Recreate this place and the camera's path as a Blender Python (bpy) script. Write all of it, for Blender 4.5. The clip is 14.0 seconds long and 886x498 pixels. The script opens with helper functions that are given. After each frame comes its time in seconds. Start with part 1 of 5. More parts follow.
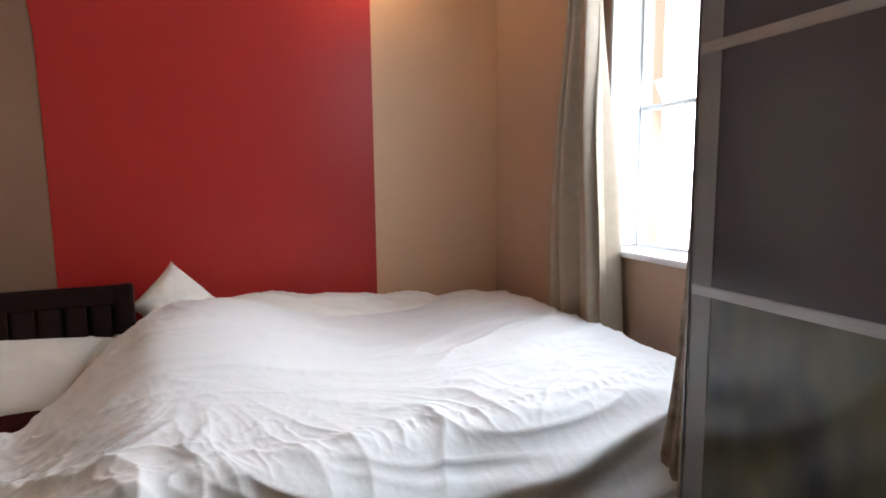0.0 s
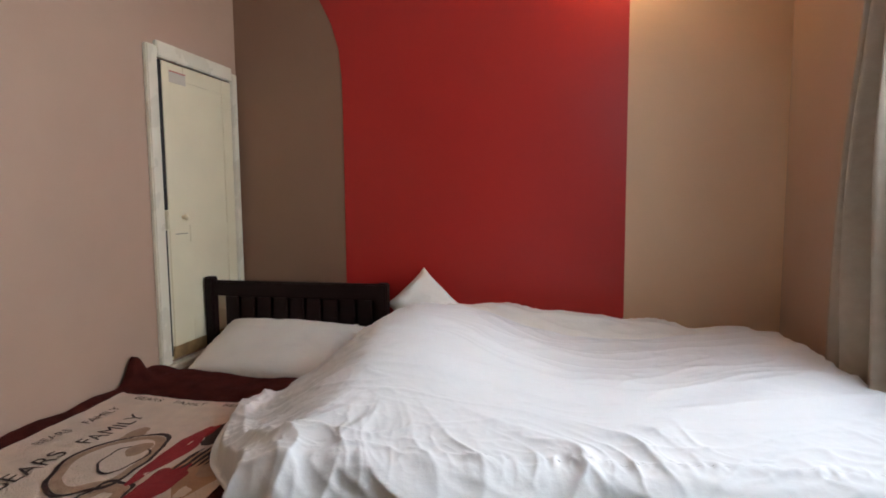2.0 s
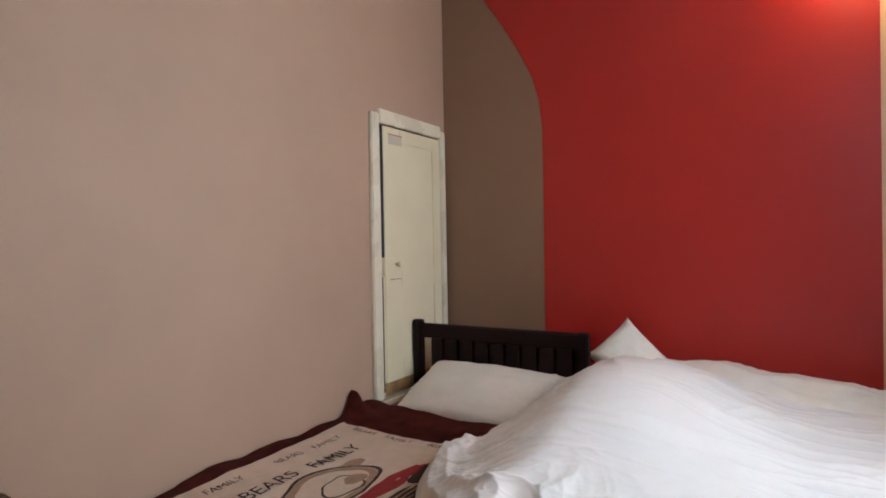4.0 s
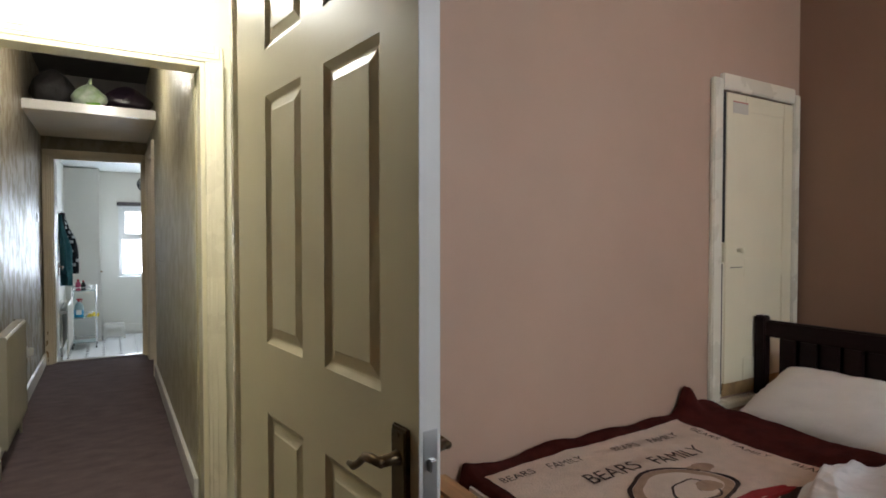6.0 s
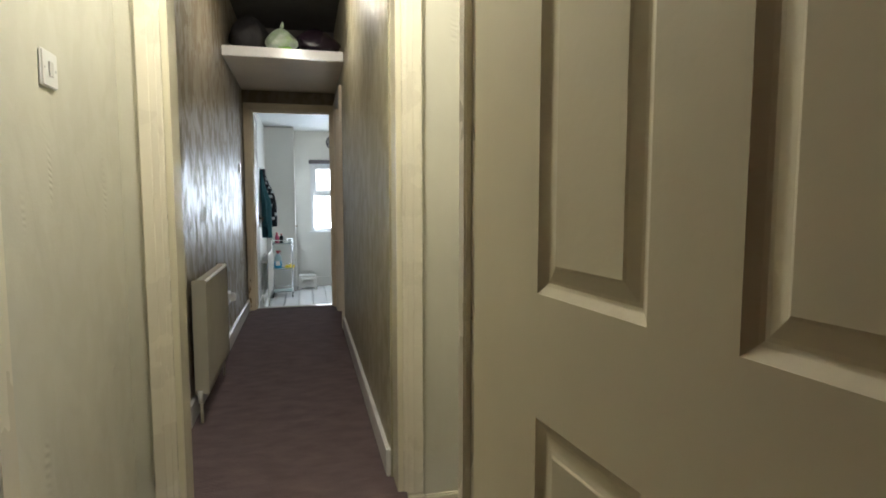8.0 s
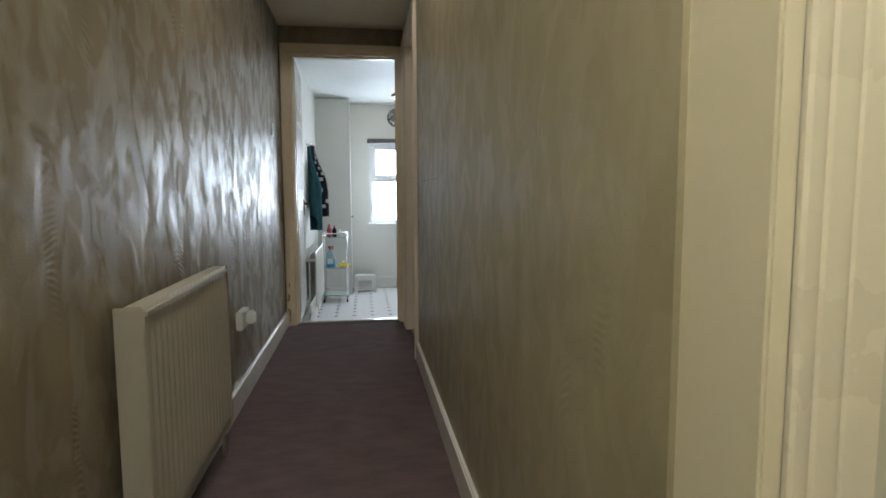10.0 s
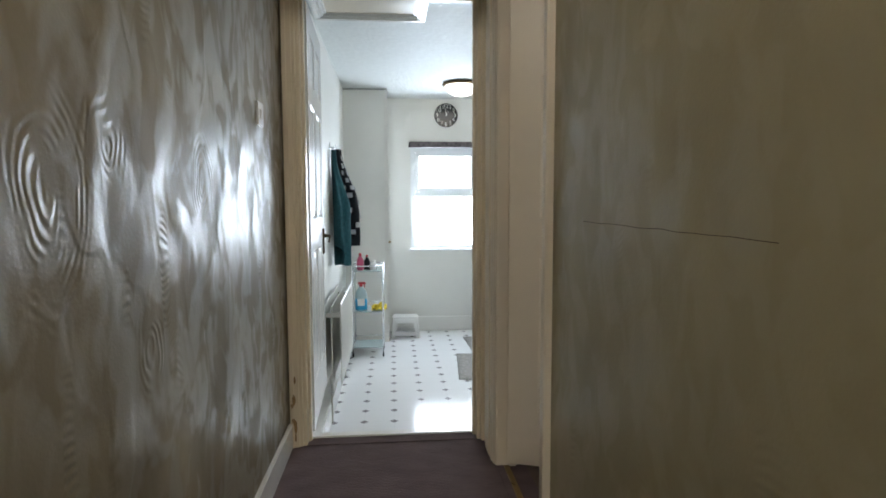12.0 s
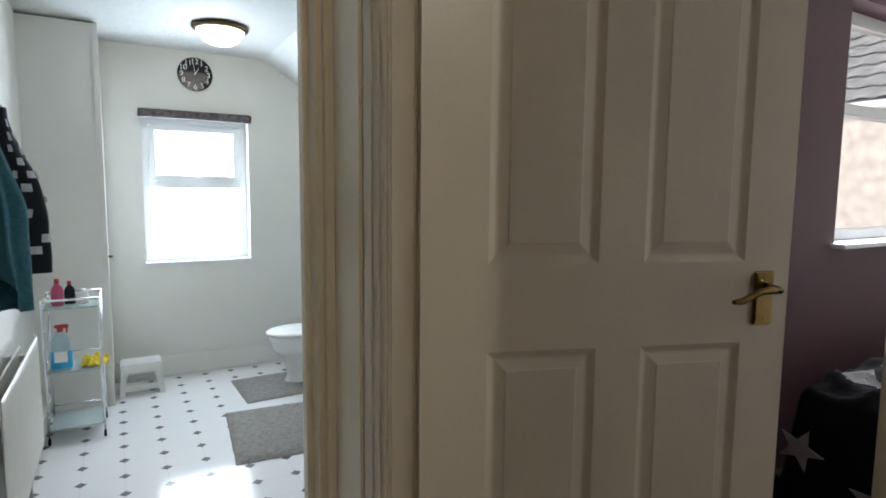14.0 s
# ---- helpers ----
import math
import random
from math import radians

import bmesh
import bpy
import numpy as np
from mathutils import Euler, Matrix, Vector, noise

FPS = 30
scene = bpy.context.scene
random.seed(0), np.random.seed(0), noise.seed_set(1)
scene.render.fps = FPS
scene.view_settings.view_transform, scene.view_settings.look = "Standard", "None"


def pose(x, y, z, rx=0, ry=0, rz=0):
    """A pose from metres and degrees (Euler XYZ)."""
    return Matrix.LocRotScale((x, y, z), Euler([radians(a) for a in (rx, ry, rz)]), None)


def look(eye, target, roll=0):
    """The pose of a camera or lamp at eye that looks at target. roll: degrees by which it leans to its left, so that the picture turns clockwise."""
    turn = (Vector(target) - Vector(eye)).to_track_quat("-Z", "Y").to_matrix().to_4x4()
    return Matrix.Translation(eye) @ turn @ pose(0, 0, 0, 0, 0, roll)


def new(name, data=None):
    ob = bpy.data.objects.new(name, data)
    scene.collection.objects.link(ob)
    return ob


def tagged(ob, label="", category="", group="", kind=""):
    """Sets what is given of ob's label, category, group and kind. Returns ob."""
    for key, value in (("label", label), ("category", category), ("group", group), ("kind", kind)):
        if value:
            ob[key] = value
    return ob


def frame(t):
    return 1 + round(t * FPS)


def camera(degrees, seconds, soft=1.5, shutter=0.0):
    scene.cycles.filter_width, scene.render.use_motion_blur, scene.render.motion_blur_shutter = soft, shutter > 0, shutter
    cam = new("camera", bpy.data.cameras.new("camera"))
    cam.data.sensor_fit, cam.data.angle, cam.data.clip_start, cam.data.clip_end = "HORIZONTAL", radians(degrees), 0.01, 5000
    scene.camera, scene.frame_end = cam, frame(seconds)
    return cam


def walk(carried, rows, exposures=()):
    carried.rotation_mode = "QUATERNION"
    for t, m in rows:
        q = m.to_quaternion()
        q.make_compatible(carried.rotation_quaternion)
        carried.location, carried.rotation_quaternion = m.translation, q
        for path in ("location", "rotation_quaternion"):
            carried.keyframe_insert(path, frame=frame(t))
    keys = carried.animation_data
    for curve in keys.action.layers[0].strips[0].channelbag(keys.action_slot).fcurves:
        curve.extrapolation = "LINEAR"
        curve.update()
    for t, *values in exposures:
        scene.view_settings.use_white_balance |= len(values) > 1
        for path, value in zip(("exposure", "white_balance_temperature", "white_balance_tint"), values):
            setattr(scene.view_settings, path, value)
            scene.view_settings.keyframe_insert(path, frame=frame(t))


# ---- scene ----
cam = camera(76.39, 14.0, 1.8)
ROWS = [
    (0.0, -0.4987, 0.2681, 1.2564, -20.498, -7.043, 0.663),
    (0.5, -0.3880, 0.3403, 1.2337, -12.430, -6.495, 0.800),
    (1.0, -0.2327, 0.3039, 1.2312, -1.079, -5.978, 0.887),
    (1.5, -0.1615, 0.3013, 1.2333, 6.797, -5.525, 0.776),
    (2.0, -0.1227, 0.2973, 1.2506, 11.753, -5.148, 0.477),
    (4.5, -0.1430, 0.2948, 1.2761, 37.685, 0.790, 0.848),
    (5.0, -0.1714, 0.2702, 1.2568, 44.533, 0.801, 0.620),
    (5.5, -0.2594, 0.2417, 1.2584, 51.380, -0.149, 0.270),
    (6.0, -0.3424, 0.2058, 1.2427, 59.396, -1.439, 0.023),
    (6.5, -0.4049, 0.1655, 1.2316, 66.565, -2.908, 0.167),
    (7.0, -0.5055, 0.1453, 1.2055, 72.038, -4.009, 0.092),
    (7.5, -0.6724, 0.1649, 1.1516, 74.650, -4.484, -0.072),
    (8.0, -0.9751, 0.2297, 1.1187, 76.265, -5.059, -0.004),
    (10.4, -2.9669, 0.2337, 0.9563, 83.155, -5.277, 0.078),
    (10.5, -3.0572, 0.2382, 0.9645, 83.465, -5.253, 0.029),
    (11.0, -3.5404, 0.2256, 1.0570, 84.239, -4.972, 0.080),
    (11.5, -3.9491, 0.1535, 1.1101, 84.830, -4.874, 0.027),
    (11.7, -4.1228, 0.1342, 1.1040, 84.845, -4.815, 0.087),
    (12.0, -4.3875, 0.1198, 1.0823, 84.855, -4.562, 0.166),
    (12.5, -4.8095, 0.1086, 1.0962, 83.359, -4.603, 0.012),
    (13.0, -5.2075, 0.1074, 1.1377, 79.665, -5.127, -0.075),
    (13.4, -5.4455, 0.1015, 1.1550, 72.451, -5.909, -0.087),
    (13.5, -5.5006, 0.1114, 1.1584, 70.547, -5.956, -0.133),
    (14.0, -5.7392, 0.1393, 1.1540, 59.950, -5.770, -0.550),
]
EXPOSURES = [(0.0, 0.12), (1.0, -0.08), (2.0, -0.05), (4.5, 0.1), (5.0, 0.0), (5.5, -0.14), (6.0, -0.36), (6.5, -0.52), (7.0, -0.54), (7.5, -0.45), (8.0, -0.42), (8.4, -0.38), (10.4, -0.22), (11.5, 0.0), (12.0, 0.0), (12.5, -0.15), (13.2, -0.2), (14.0, -0.14)]
walk(cam, [(t, pose(x, y, z, 90 + pitch, roll, yaw)) for t, x, y, z, yaw, pitch, roll in ROWS], EXPOSURES)

# ---- world and light ----
world = bpy.data.worlds.new("sky")
scene.world = world
world.use_nodes = True
wn = world.node_tree
sky = wn.nodes.new("ShaderNodeTexSky")
sky.sky_type, sky.sun_disc = "NISHITA", False
sky.sun_elevation, sky.sun_rotation = radians(40), radians(175)
wn.links.new(sky.outputs[0], wn.nodes["Background"].inputs[0])
wn.nodes["Background"].inputs[1].default_value = 0.15


def lamp(name, kind, m, energy, color=(1, 1, 1), size=0.1, size_y=None, spread=None):
    d = bpy.data.lights.new(name, kind)
    d.energy, d.color = energy, color
    if kind == "AREA":
        d.shape, d.size, d.size_y = "RECTANGLE", size, size_y or size
        if spread:
            d.spread = radians(spread)
    elif kind == "SUN":
        d.angle = radians(size)
    else:
        d.shadow_soft_size = size
    ob = new(name, d)
    ob.matrix_world = m
    return ob


lamp("sun", "SUN", look((0.5, -6, 5), (0, 0, 0)), 3.5, (1, 0.95, 0.88), 2)
# daylight standing in the window openings
lamp("daylight_bedroom", "AREA", look((0.955, 1.62, 1.70), (0.0, 1.62, 1.15)), 23, (0.68, 0.81, 1), 0.80, 1.36)
lamp("daylight_bathroom", "AREA", look((-10.78, 0.72, 1.15), (-9, 0.72, 1.0)), 41, (0.69, 0.825, 1), 0.72, 1.05)
lamp("daylight_back_bedroom", "AREA", look((-7.09, 3.44, 1.25), (-6.0, 3.44, 1.25)), 50, (0.88, 0.93, 1), 1.0, 0.5)
# the lamps of the place, and an unseen bedroom fill
lamp("wall_lamp_bulb", "POINT", pose(0.12, 2.88, 2.36), 5.5, (1, 0.62, 0.30), 0.03)
# weak warm fill added for the bedroom, from no known lamp
lamp("bedroom_fill", "POINT", pose(-0.5, 1.2, 2.30), 0.4, (1, 0.68, 0.42), 0.06)
lamp("landing_bulb", "POINT", pose(-2.50, 0.18, 2.22), 51, (1, 0.99, 0.93), 0.06)
lamp("hall_bulb", "POINT", pose(-4.6, 0.155, 2.39), 26.0, (1, 0.95, 0.86), 0.04)
lamp("bathroom_bulb", "POINT", pose(-9.85, 0.79, 2.09), 3, (1, 0.93, 0.82), 0.10)


# ---- materials ----
def mat(name, color, rough=0.6, metal=0.0, var=0.0, scale=8.0, bump=0.0, bscale=80.0, color2=None, spec=0.5, coat=0.0, emit=0.0,
        stretch=(1, 1, 1), detail=4.0, rvar=0.0, trans=0.0):
    m = bpy.data.materials.new(name)
    m.use_nodes = True
    nt = m.node_tree
    n, l = nt.nodes, nt.links
    b = n["Principled BSDF"]
    b.inputs["Base Color"].default_value = (*color, 1)
    b.inputs["Roughness"].default_value, b.inputs["Metallic"].default_value = rough, metal
    b.inputs["Specular IOR Level"].default_value, b.inputs["Coat Weight"].default_value = spec, coat
    b.inputs["Transmission Weight"].default_value = trans
    if emit:
        b.inputs["Emission Color"].default_value, b.inputs["Emission Strength"].default_value = (*color, 1), emit
    tc = n.new("ShaderNodeTexCoord")
    mp = n.new("ShaderNodeMapping")
    mp.inputs["Scale"].default_value = stretch
    l.new(tc.outputs["Object"], mp.inputs[0])
    if var or color2 or rvar:
        no = n.new("ShaderNodeTexNoise")
        no.inputs["Scale"].default_value, no.inputs["Detail"].default_value = scale, detail
        l.new(mp.outputs[0], no.inputs[0])
        if var or color2:
            ra = n.new("ShaderNodeValToRGB")
            c2 = color2 or tuple(c * (1 - var) for c in color)
            ra.color_ramp.elements[0].position, ra.color_ramp.elements[1].position = 0.3, 0.7
            ra.color_ramp.elements[0].color, ra.color_ramp.elements[1].color = (*c2, 1), (*color, 1)
            l.new(no.outputs[0], ra.inputs[0])
            l.new(ra.outputs[0], b.inputs["Base Color"])
        if rvar:
            mr = n.new("ShaderNodeMapRange")
            mr.inputs["To Min"].default_value, mr.inputs["To Max"].default_value = rough - rvar, rough + rvar
            l.new(no.outputs[0], mr.inputs[0])
            l.new(mr.outputs[0], b.inputs["Roughness"])
    if bump:
        nb = n.new("ShaderNodeTexNoise")
        nb.inputs["Scale"].default_value, nb.inputs["Detail"].default_value = bscale, 5
        l.new(mp.outputs[0], nb.inputs[0])
        bu = n.new("ShaderNodeBump")
        bu.inputs["Strength"].default_value, bu.inputs["Distance"].default_value = bump, 0.01
        l.new(nb.outputs[0], bu.inputs["Height"])
        l.new(bu.outputs[0], b.inputs["Normal"])
    return m


def swirl_plaster(name, color, color2, rough, lips, rope, comb, pitch=0.014, dull=0.3, gloss=0.5, spirals=()):
    """Hand-swept decorative plaster under a silk glaze: broad soft strokes, trails of combed ripples and a few spirals. Heights are in metres."""
    m = mat(name, color, rough, var=0.1)
    nt = m.node_tree
    n, l = nt.nodes, nt.links
    b = n["Principled BSDF"]
    tc = n.new("ShaderNodeTexCoord")

    def put(socket, value):
        if hasattr(value, "is_output"):
            l.new(value, socket)
        else:
            socket.default_value = value

    def calc(op, p, q=0.0, r=0.0):
        k = n.new("ShaderNodeMath")
        k.operation = op
        for socket, value in zip(k.inputs, (p, q, r)):
            put(socket, value)
        return k.outputs[0]

    def vec(op, p, q, out=0):
        k = n.new("ShaderNodeVectorMath")
        k.operation = op
        put(k.inputs[0], p)
        put(k.inputs[1], q)
        return k.outputs[out]

    def cloud(at, scale, detail=1.0, out=0, distortion=0.0):
        k = n.new("ShaderNodeTexNoise")
        k.inputs["Scale"].default_value, k.inputs["Detail"].default_value, k.inputs["Distortion"].default_value = scale, detail, distortion
        l.new(at, k.inputs[0])
        return k.outputs[out]

    def step(value, lo, hi, to_lo=0.0, to_hi=1.0):
        k = n.new("ShaderNodeMapRange")
        k.interpolation_type = "SMOOTHSTEP"
        put(k.inputs[0], value)
        for socket, v in zip(k.inputs[1:5], (lo, hi, to_lo, to_hi)):
            socket.default_value = v
        return k.outputs[0]

    def scaled(s):
        k = n.new("ShaderNodeMapping")
        k.inputs["Scale"].default_value = s
        l.new(tc.outputs["Object"], k.inputs[0])
        return k.outputs[0]

    tall = scaled((1, 1, 0.6))
    bent = vec("ADD", tall, vec("MULTIPLY", cloud(tall, 5.0, 2.0, 1), (0.16, 0.16, 0.16)))
    soft = cloud(tall, 5.0, 1.2, 0, 0.7)
    height = calc("MULTIPLY", soft, rope)
    height = calc("MULTIPLY_ADD", cloud(scaled((1, 1, 0.45)), 12.0, 1.0, 0, 0.6), rope * 0.10, height)
    # overlapping strokes, each with a soft lip where the float was lifted
    for scale, shift in ((5.0, 2.0), (8.0, 9.0)):
        lip = step(cloud(vec("ADD", bent, (shift, shift, shift)), scale, 0.5), 0.47, 0.56)
        height = calc("MULTIPLY_ADD", lip, lips, height)
    # narrow trails of ripples left by the comb
    sep = n.new("ShaderNodeSeparateXYZ")
    l.new(tc.outputs["Object"], sep.inputs[0])
    wave = calc("SINE", calc("MULTIPLY", calc("MULTIPLY_ADD", cloud(tall, 9.0, 1.0), 0.11, sep.outputs[2]), 2 * math.pi / pitch))
    trail = step(cloud(vec("ADD", scaled((1, 1, 0.2)), (3.0, 1.0, 5.0)), 11.0, 1.0), 0.60, 0.68)
    trail = calc("MULTIPLY", trail, step(cloud(tall, 3.1, 1.0), 0.42, 0.58))
    height = calc("MULTIPLY_ADD", calc("MULTIPLY", wave, trail), comb, height)
    for cx, cy, cz, size in spirals:
        d = vec("DISTANCE", vec("ADD", scaled((1, 1, 0.7)), vec("MULTIPLY", cloud(tall, 9.0, 1.5, 1), (0.07, 0.07, 0.07))), (cx + 0.035, cy + 0.035, cz * 0.7 + 0.035), 1)
        ring = calc("MULTIPLY", calc("SINE", calc("MULTIPLY", d, 2 * math.pi / 0.016)), calc("MULTIPLY", step(d, size * 0.4, size, 1.0, 0.0), step(cloud(tall, 14.0, 1.0), 0.40, 0.60)))
        height = calc("MULTIPLY_ADD", ring, comb * 1.3, height)
    height = calc("MULTIPLY_ADD", cloud(tc.outputs["Object"], 130.0, 3.0), 0.0004, height)
    bu = n.new("ShaderNodeBump")
    bu.inputs["Strength"].default_value, bu.inputs["Distance"].default_value = 1.0, 1.0
    l.new(height, bu.inputs["Height"])
    l.new(bu.outputs[0], b.inputs["Normal"])
    ra = n.new("ShaderNodeValToRGB")
    ra.color_ramp.elements[0].position, ra.color_ramp.elements[1].position = 0.35, 0.68
    ra.color_ramp.elements[0].color, ra.color_ramp.elements[1].color = (*color2, 1), (*color, 1)
    l.new(soft, ra.inputs[0])
    l.new(ra.outputs[0], b.inputs["Base Color"])
    # the silk glaze lies thick in some brush strokes and is worn dull between them
    dab = cloud(vec("ADD", bent, (7.0, 2.0, 4.0)), 13.0, 2.0, 0, 0.4)
    l.new(step(dab, 0.42, 0.57, dull, gloss), b.inputs["Specular IOR Level"])
    l.new(step(dab, 0.40, 0.62, rough + 0.12, rough), b.inputs["Roughness"])
    return m


def ribbed_carpet(name, color, pitch):
    """Loop-pile carpet with fine ribs across the walking line."""
    m = mat(name, color, 0.95, var=0.28, scale=7, stretch=(2, 1, 1), spec=0.12)
    nt = m.node_tree
    n, l = nt.nodes, nt.links
    tc = n.new("ShaderNodeTexCoord")
    wv = n.new("ShaderNodeTexWave")
    wv.wave_type, wv.bands_direction = "BANDS", "X"
    wv.inputs["Scale"].default_value, wv.inputs["Distortion"].default_value = 0.314 / pitch, 5.0
    wv.inputs["Detail"].default_value, wv.inputs["Detail Scale"].default_value = 2.0, 2.5
    l.new(tc.outputs["Object"], wv.inputs[0])
    no = n.new("ShaderNodeTexNoise")
    no.inputs["Scale"].default_value, no.inputs["Detail"].default_value = 240, 3
    l.new(tc.outputs["Object"], no.inputs[0])
    ad = n.new("ShaderNodeMath")
    ad.operation = "MULTIPLY_ADD"
    ad.inputs[1].default_value = 0.6
    l.new(no.outputs[0], ad.inputs[0])
    l.new(wv.outputs["Fac"], ad.inputs[2])
    bu = n.new("ShaderNodeBump")
    bu.inputs["Strength"].default_value, bu.inputs["Distance"].default_value = 0.55, 0.006
    l.new(ad.outputs[0], bu.inputs["Height"])
    l.new(bu.outputs[0], n["Principled BSDF"].inputs["Normal"])
    return m


def diamond_vinyl(name, pitch, x0, y0):
    """Glossy white sheet vinyl printed with small grey diamonds on a square grid and faint tile lines."""
    m = mat(name, (0.80, 0.80, 0.78), 0.12, var=0.03)
    nt = m.node_tree
    n, l = nt.nodes, nt.links
    b = n["Principled BSDF"]
    tc = n.new("ShaderNodeTexCoord")
    sp = n.new("ShaderNodeSeparateXYZ")
    l.new(tc.outputs["Object"], sp.inputs[0])
    dist = []
    for axis, off in ((0, x0), (1, y0)):
        a = n.new("ShaderNodeMath")
        a.operation = "SUBTRACT"
        a.inputs[1].default_value = off - pitch / 2
        l.new(sp.outputs[axis], a.inputs[0])
        f = n.new("ShaderNodeMath")
        f.operation = "FLOORED_MODULO"
        f.inputs[1].default_value = pitch
        l.new(a.outputs[0], f.inputs[0])
        s = n.new("ShaderNodeMath")
        s.operation = "SUBTRACT"
        s.inputs[1].default_value = pitch / 2
        l.new(f.outputs[0], s.inputs[0])
        ab = n.new("ShaderNodeMath")
        ab.operation = "ABSOLUTE"
        l.new(s.outputs[0], ab.inputs[0])
        dist.append(ab)
    su = n.new("ShaderNodeMath")
    l.new(dist[0].outputs[0], su.inputs[0])
    l.new(dist[1].outputs[0], su.inputs[1])
    dia = n.new("ShaderNodeMath")
    dia.operation = "LESS_THAN"
    dia.inputs[1].default_value = 0.029
    l.new(su.outputs[0], dia.inputs[0])
    mi = n.new("ShaderNodeMath")
    mi.operation = "MINIMUM"
    l.new(dist[0].outputs[0], mi.inputs[0])
    l.new(dist[1].outputs[0], mi.inputs[1])
    line = n.new("ShaderNodeMath")
    line.operation = "LESS_THAN"
    line.inputs[1].default_value = 0.0012
    l.new(mi.outputs[0], line.inputs[0])
    no = n.new("ShaderNodeTexNoise")
    no.inputs["Scale"].default_value, no.inputs["Detail"].default_value = 60, 4
    l.new(tc.outputs["Object"], no.inputs[0])
    gr = n.new("ShaderNodeValToRGB")
    gr.color_ramp.elements[0].color, gr.color_ramp.elements[1].color = (0.12, 0.105, 0.11, 1), (0.26, 0.235, 0.24, 1)
    l.new(no.outputs[0], gr.inputs[0])
    m1 = n.new("ShaderNodeMix")
    m1.data_type = "RGBA"
    m1.inputs[6].default_value, m1.inputs[7].default_value = (0.78, 0.77, 0.76, 1), (0.66, 0.65, 0.64, 1)
    l.new(line.outputs[0], m1.inputs[0])
    m2 = n.new("ShaderNodeMix")
    m2.data_type = "RGBA"
    l.new(dia.outputs[0], m2.inputs[0])
    l.new(m1.outputs[2], m2.inputs[6])
    l.new(gr.outputs[0], m2.inputs[7])
    l.new(m2.outputs[2], b.inputs["Base Color"])
    bu = n.new("ShaderNodeBump")
    bu.inputs["Strength"].default_value, bu.inputs["Distance"].default_value = 0.05, 0.004
    l.new(no.outputs[0], bu.inputs["Height"])
    l.new(bu.outputs[0], b.inputs["Normal"])
    return m


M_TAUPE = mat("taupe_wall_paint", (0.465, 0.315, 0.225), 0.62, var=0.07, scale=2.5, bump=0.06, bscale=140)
# Darker and lighter tones of the taupe: shade and lamp light put into colour.
M_TAUPESHADE = mat("shaded_taupe_wall_paint", (0.25, 0.138, 0.082), 0.62, var=0.07, scale=2.5, bump=0.06, bscale=140)
M_TAUPELIT = mat("lit_taupe_wall_paint", (0.70, 0.46, 0.28), 0.6, var=0.07, scale=2.5, bump=0.06, bscale=140)
M_RED = mat("red_wall_paint", (0.405, 0.018, 0.0135), 0.42, var=0.08, scale=3, bump=0.05, bscale=120)
M_CREAM = mat("cream_gloss_paint", (0.77, 0.71, 0.56), 0.28, var=0.05, scale=6, bump=0.06, bscale=30, rvar=0.06)
M_CREAM2 = mat("cream_door_paint", (0.80, 0.72, 0.505), 0.33, var=0.05, scale=6, bump=0.05, bscale=60, rvar=0.05)
M_PALEDOOR = mat("off_white_door_paint", (0.76, 0.665, 0.53), 0.34, var=0.05, scale=6, bump=0.06, bscale=60)
M_TANFRAME = mat("tan_gloss_paint", (0.81, 0.70, 0.52), 0.28, var=0.05, scale=6, bump=0.05, bscale=60)
M_GLOSS = mat("fresh_cream_gloss", (0.74, 0.68, 0.50), 0.07, var=0.05, scale=6, bump=0.02, bscale=12)
M_EDGE = mat("white_gloss_paint", (0.80, 0.78, 0.73), 0.22, var=0.08, scale=9, bump=0.15, bscale=18)
M_LANDING = swirl_plaster("cream_textured_plaster", (0.60, 0.575, 0.465), (0.57, 0.545, 0.44), 0.40, 0.0005, 0.0015, 0.0009, 0.020)
# Same beige as M_HALLFLAT, coloured darker to hold lamp light down on the south wall.
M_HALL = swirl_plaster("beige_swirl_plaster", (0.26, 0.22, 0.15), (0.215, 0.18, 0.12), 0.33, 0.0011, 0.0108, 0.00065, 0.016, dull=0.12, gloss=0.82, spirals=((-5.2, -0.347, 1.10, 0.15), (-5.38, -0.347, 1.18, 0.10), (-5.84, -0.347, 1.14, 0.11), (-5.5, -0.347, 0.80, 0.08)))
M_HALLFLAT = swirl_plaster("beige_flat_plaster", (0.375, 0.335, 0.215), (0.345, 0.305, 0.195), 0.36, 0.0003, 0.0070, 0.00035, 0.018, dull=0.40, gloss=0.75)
M_CARPET = ribbed_carpet("dark_brown_ribbed_carpet", (0.165, 0.118, 0.118), 0.012)
M_WOODFLOOR = mat("brown_bedroom_carpet", (0.16, 0.11, 0.08), 0.9, var=0.3, scale=30, bump=0.6, bscale=200)
M_WHITE = mat("white_emulsion", (0.76, 0.75, 0.70), 0.55, var=0.04, scale=3, bump=0.08, bscale=90)
M_BATHCEIL = mat("white_textured_ceiling", (0.74, 0.76, 0.74), 0.6, var=0.05, scale=18, bump=0.45, bscale=28)
M_CEIL = mat("off_white_ceiling", (0.72, 0.69, 0.63), 0.7, var=0.06, scale=6, bump=0.15, bscale=40)
# Near-black colour carries the shade of the recess above the hall shelf.
M_DARKCEIL = mat("shade_dark_board", (0.10, 0.092, 0.085), 0.6, var=0.3, scale=6, bump=0.1, bscale=40)
M_UPVC = mat("white_upvc", (0.82, 0.83, 0.83), 0.25, var=0.02)
M_VINYL = diamond_vinyl("diamond_vinyl", 0.1975, -8.02, 0.12)
M_DUVET = mat("white_cotton", (0.80, 0.79, 0.765), 0.8, var=0.03, scale=5, bump=0.10, bscale=60)
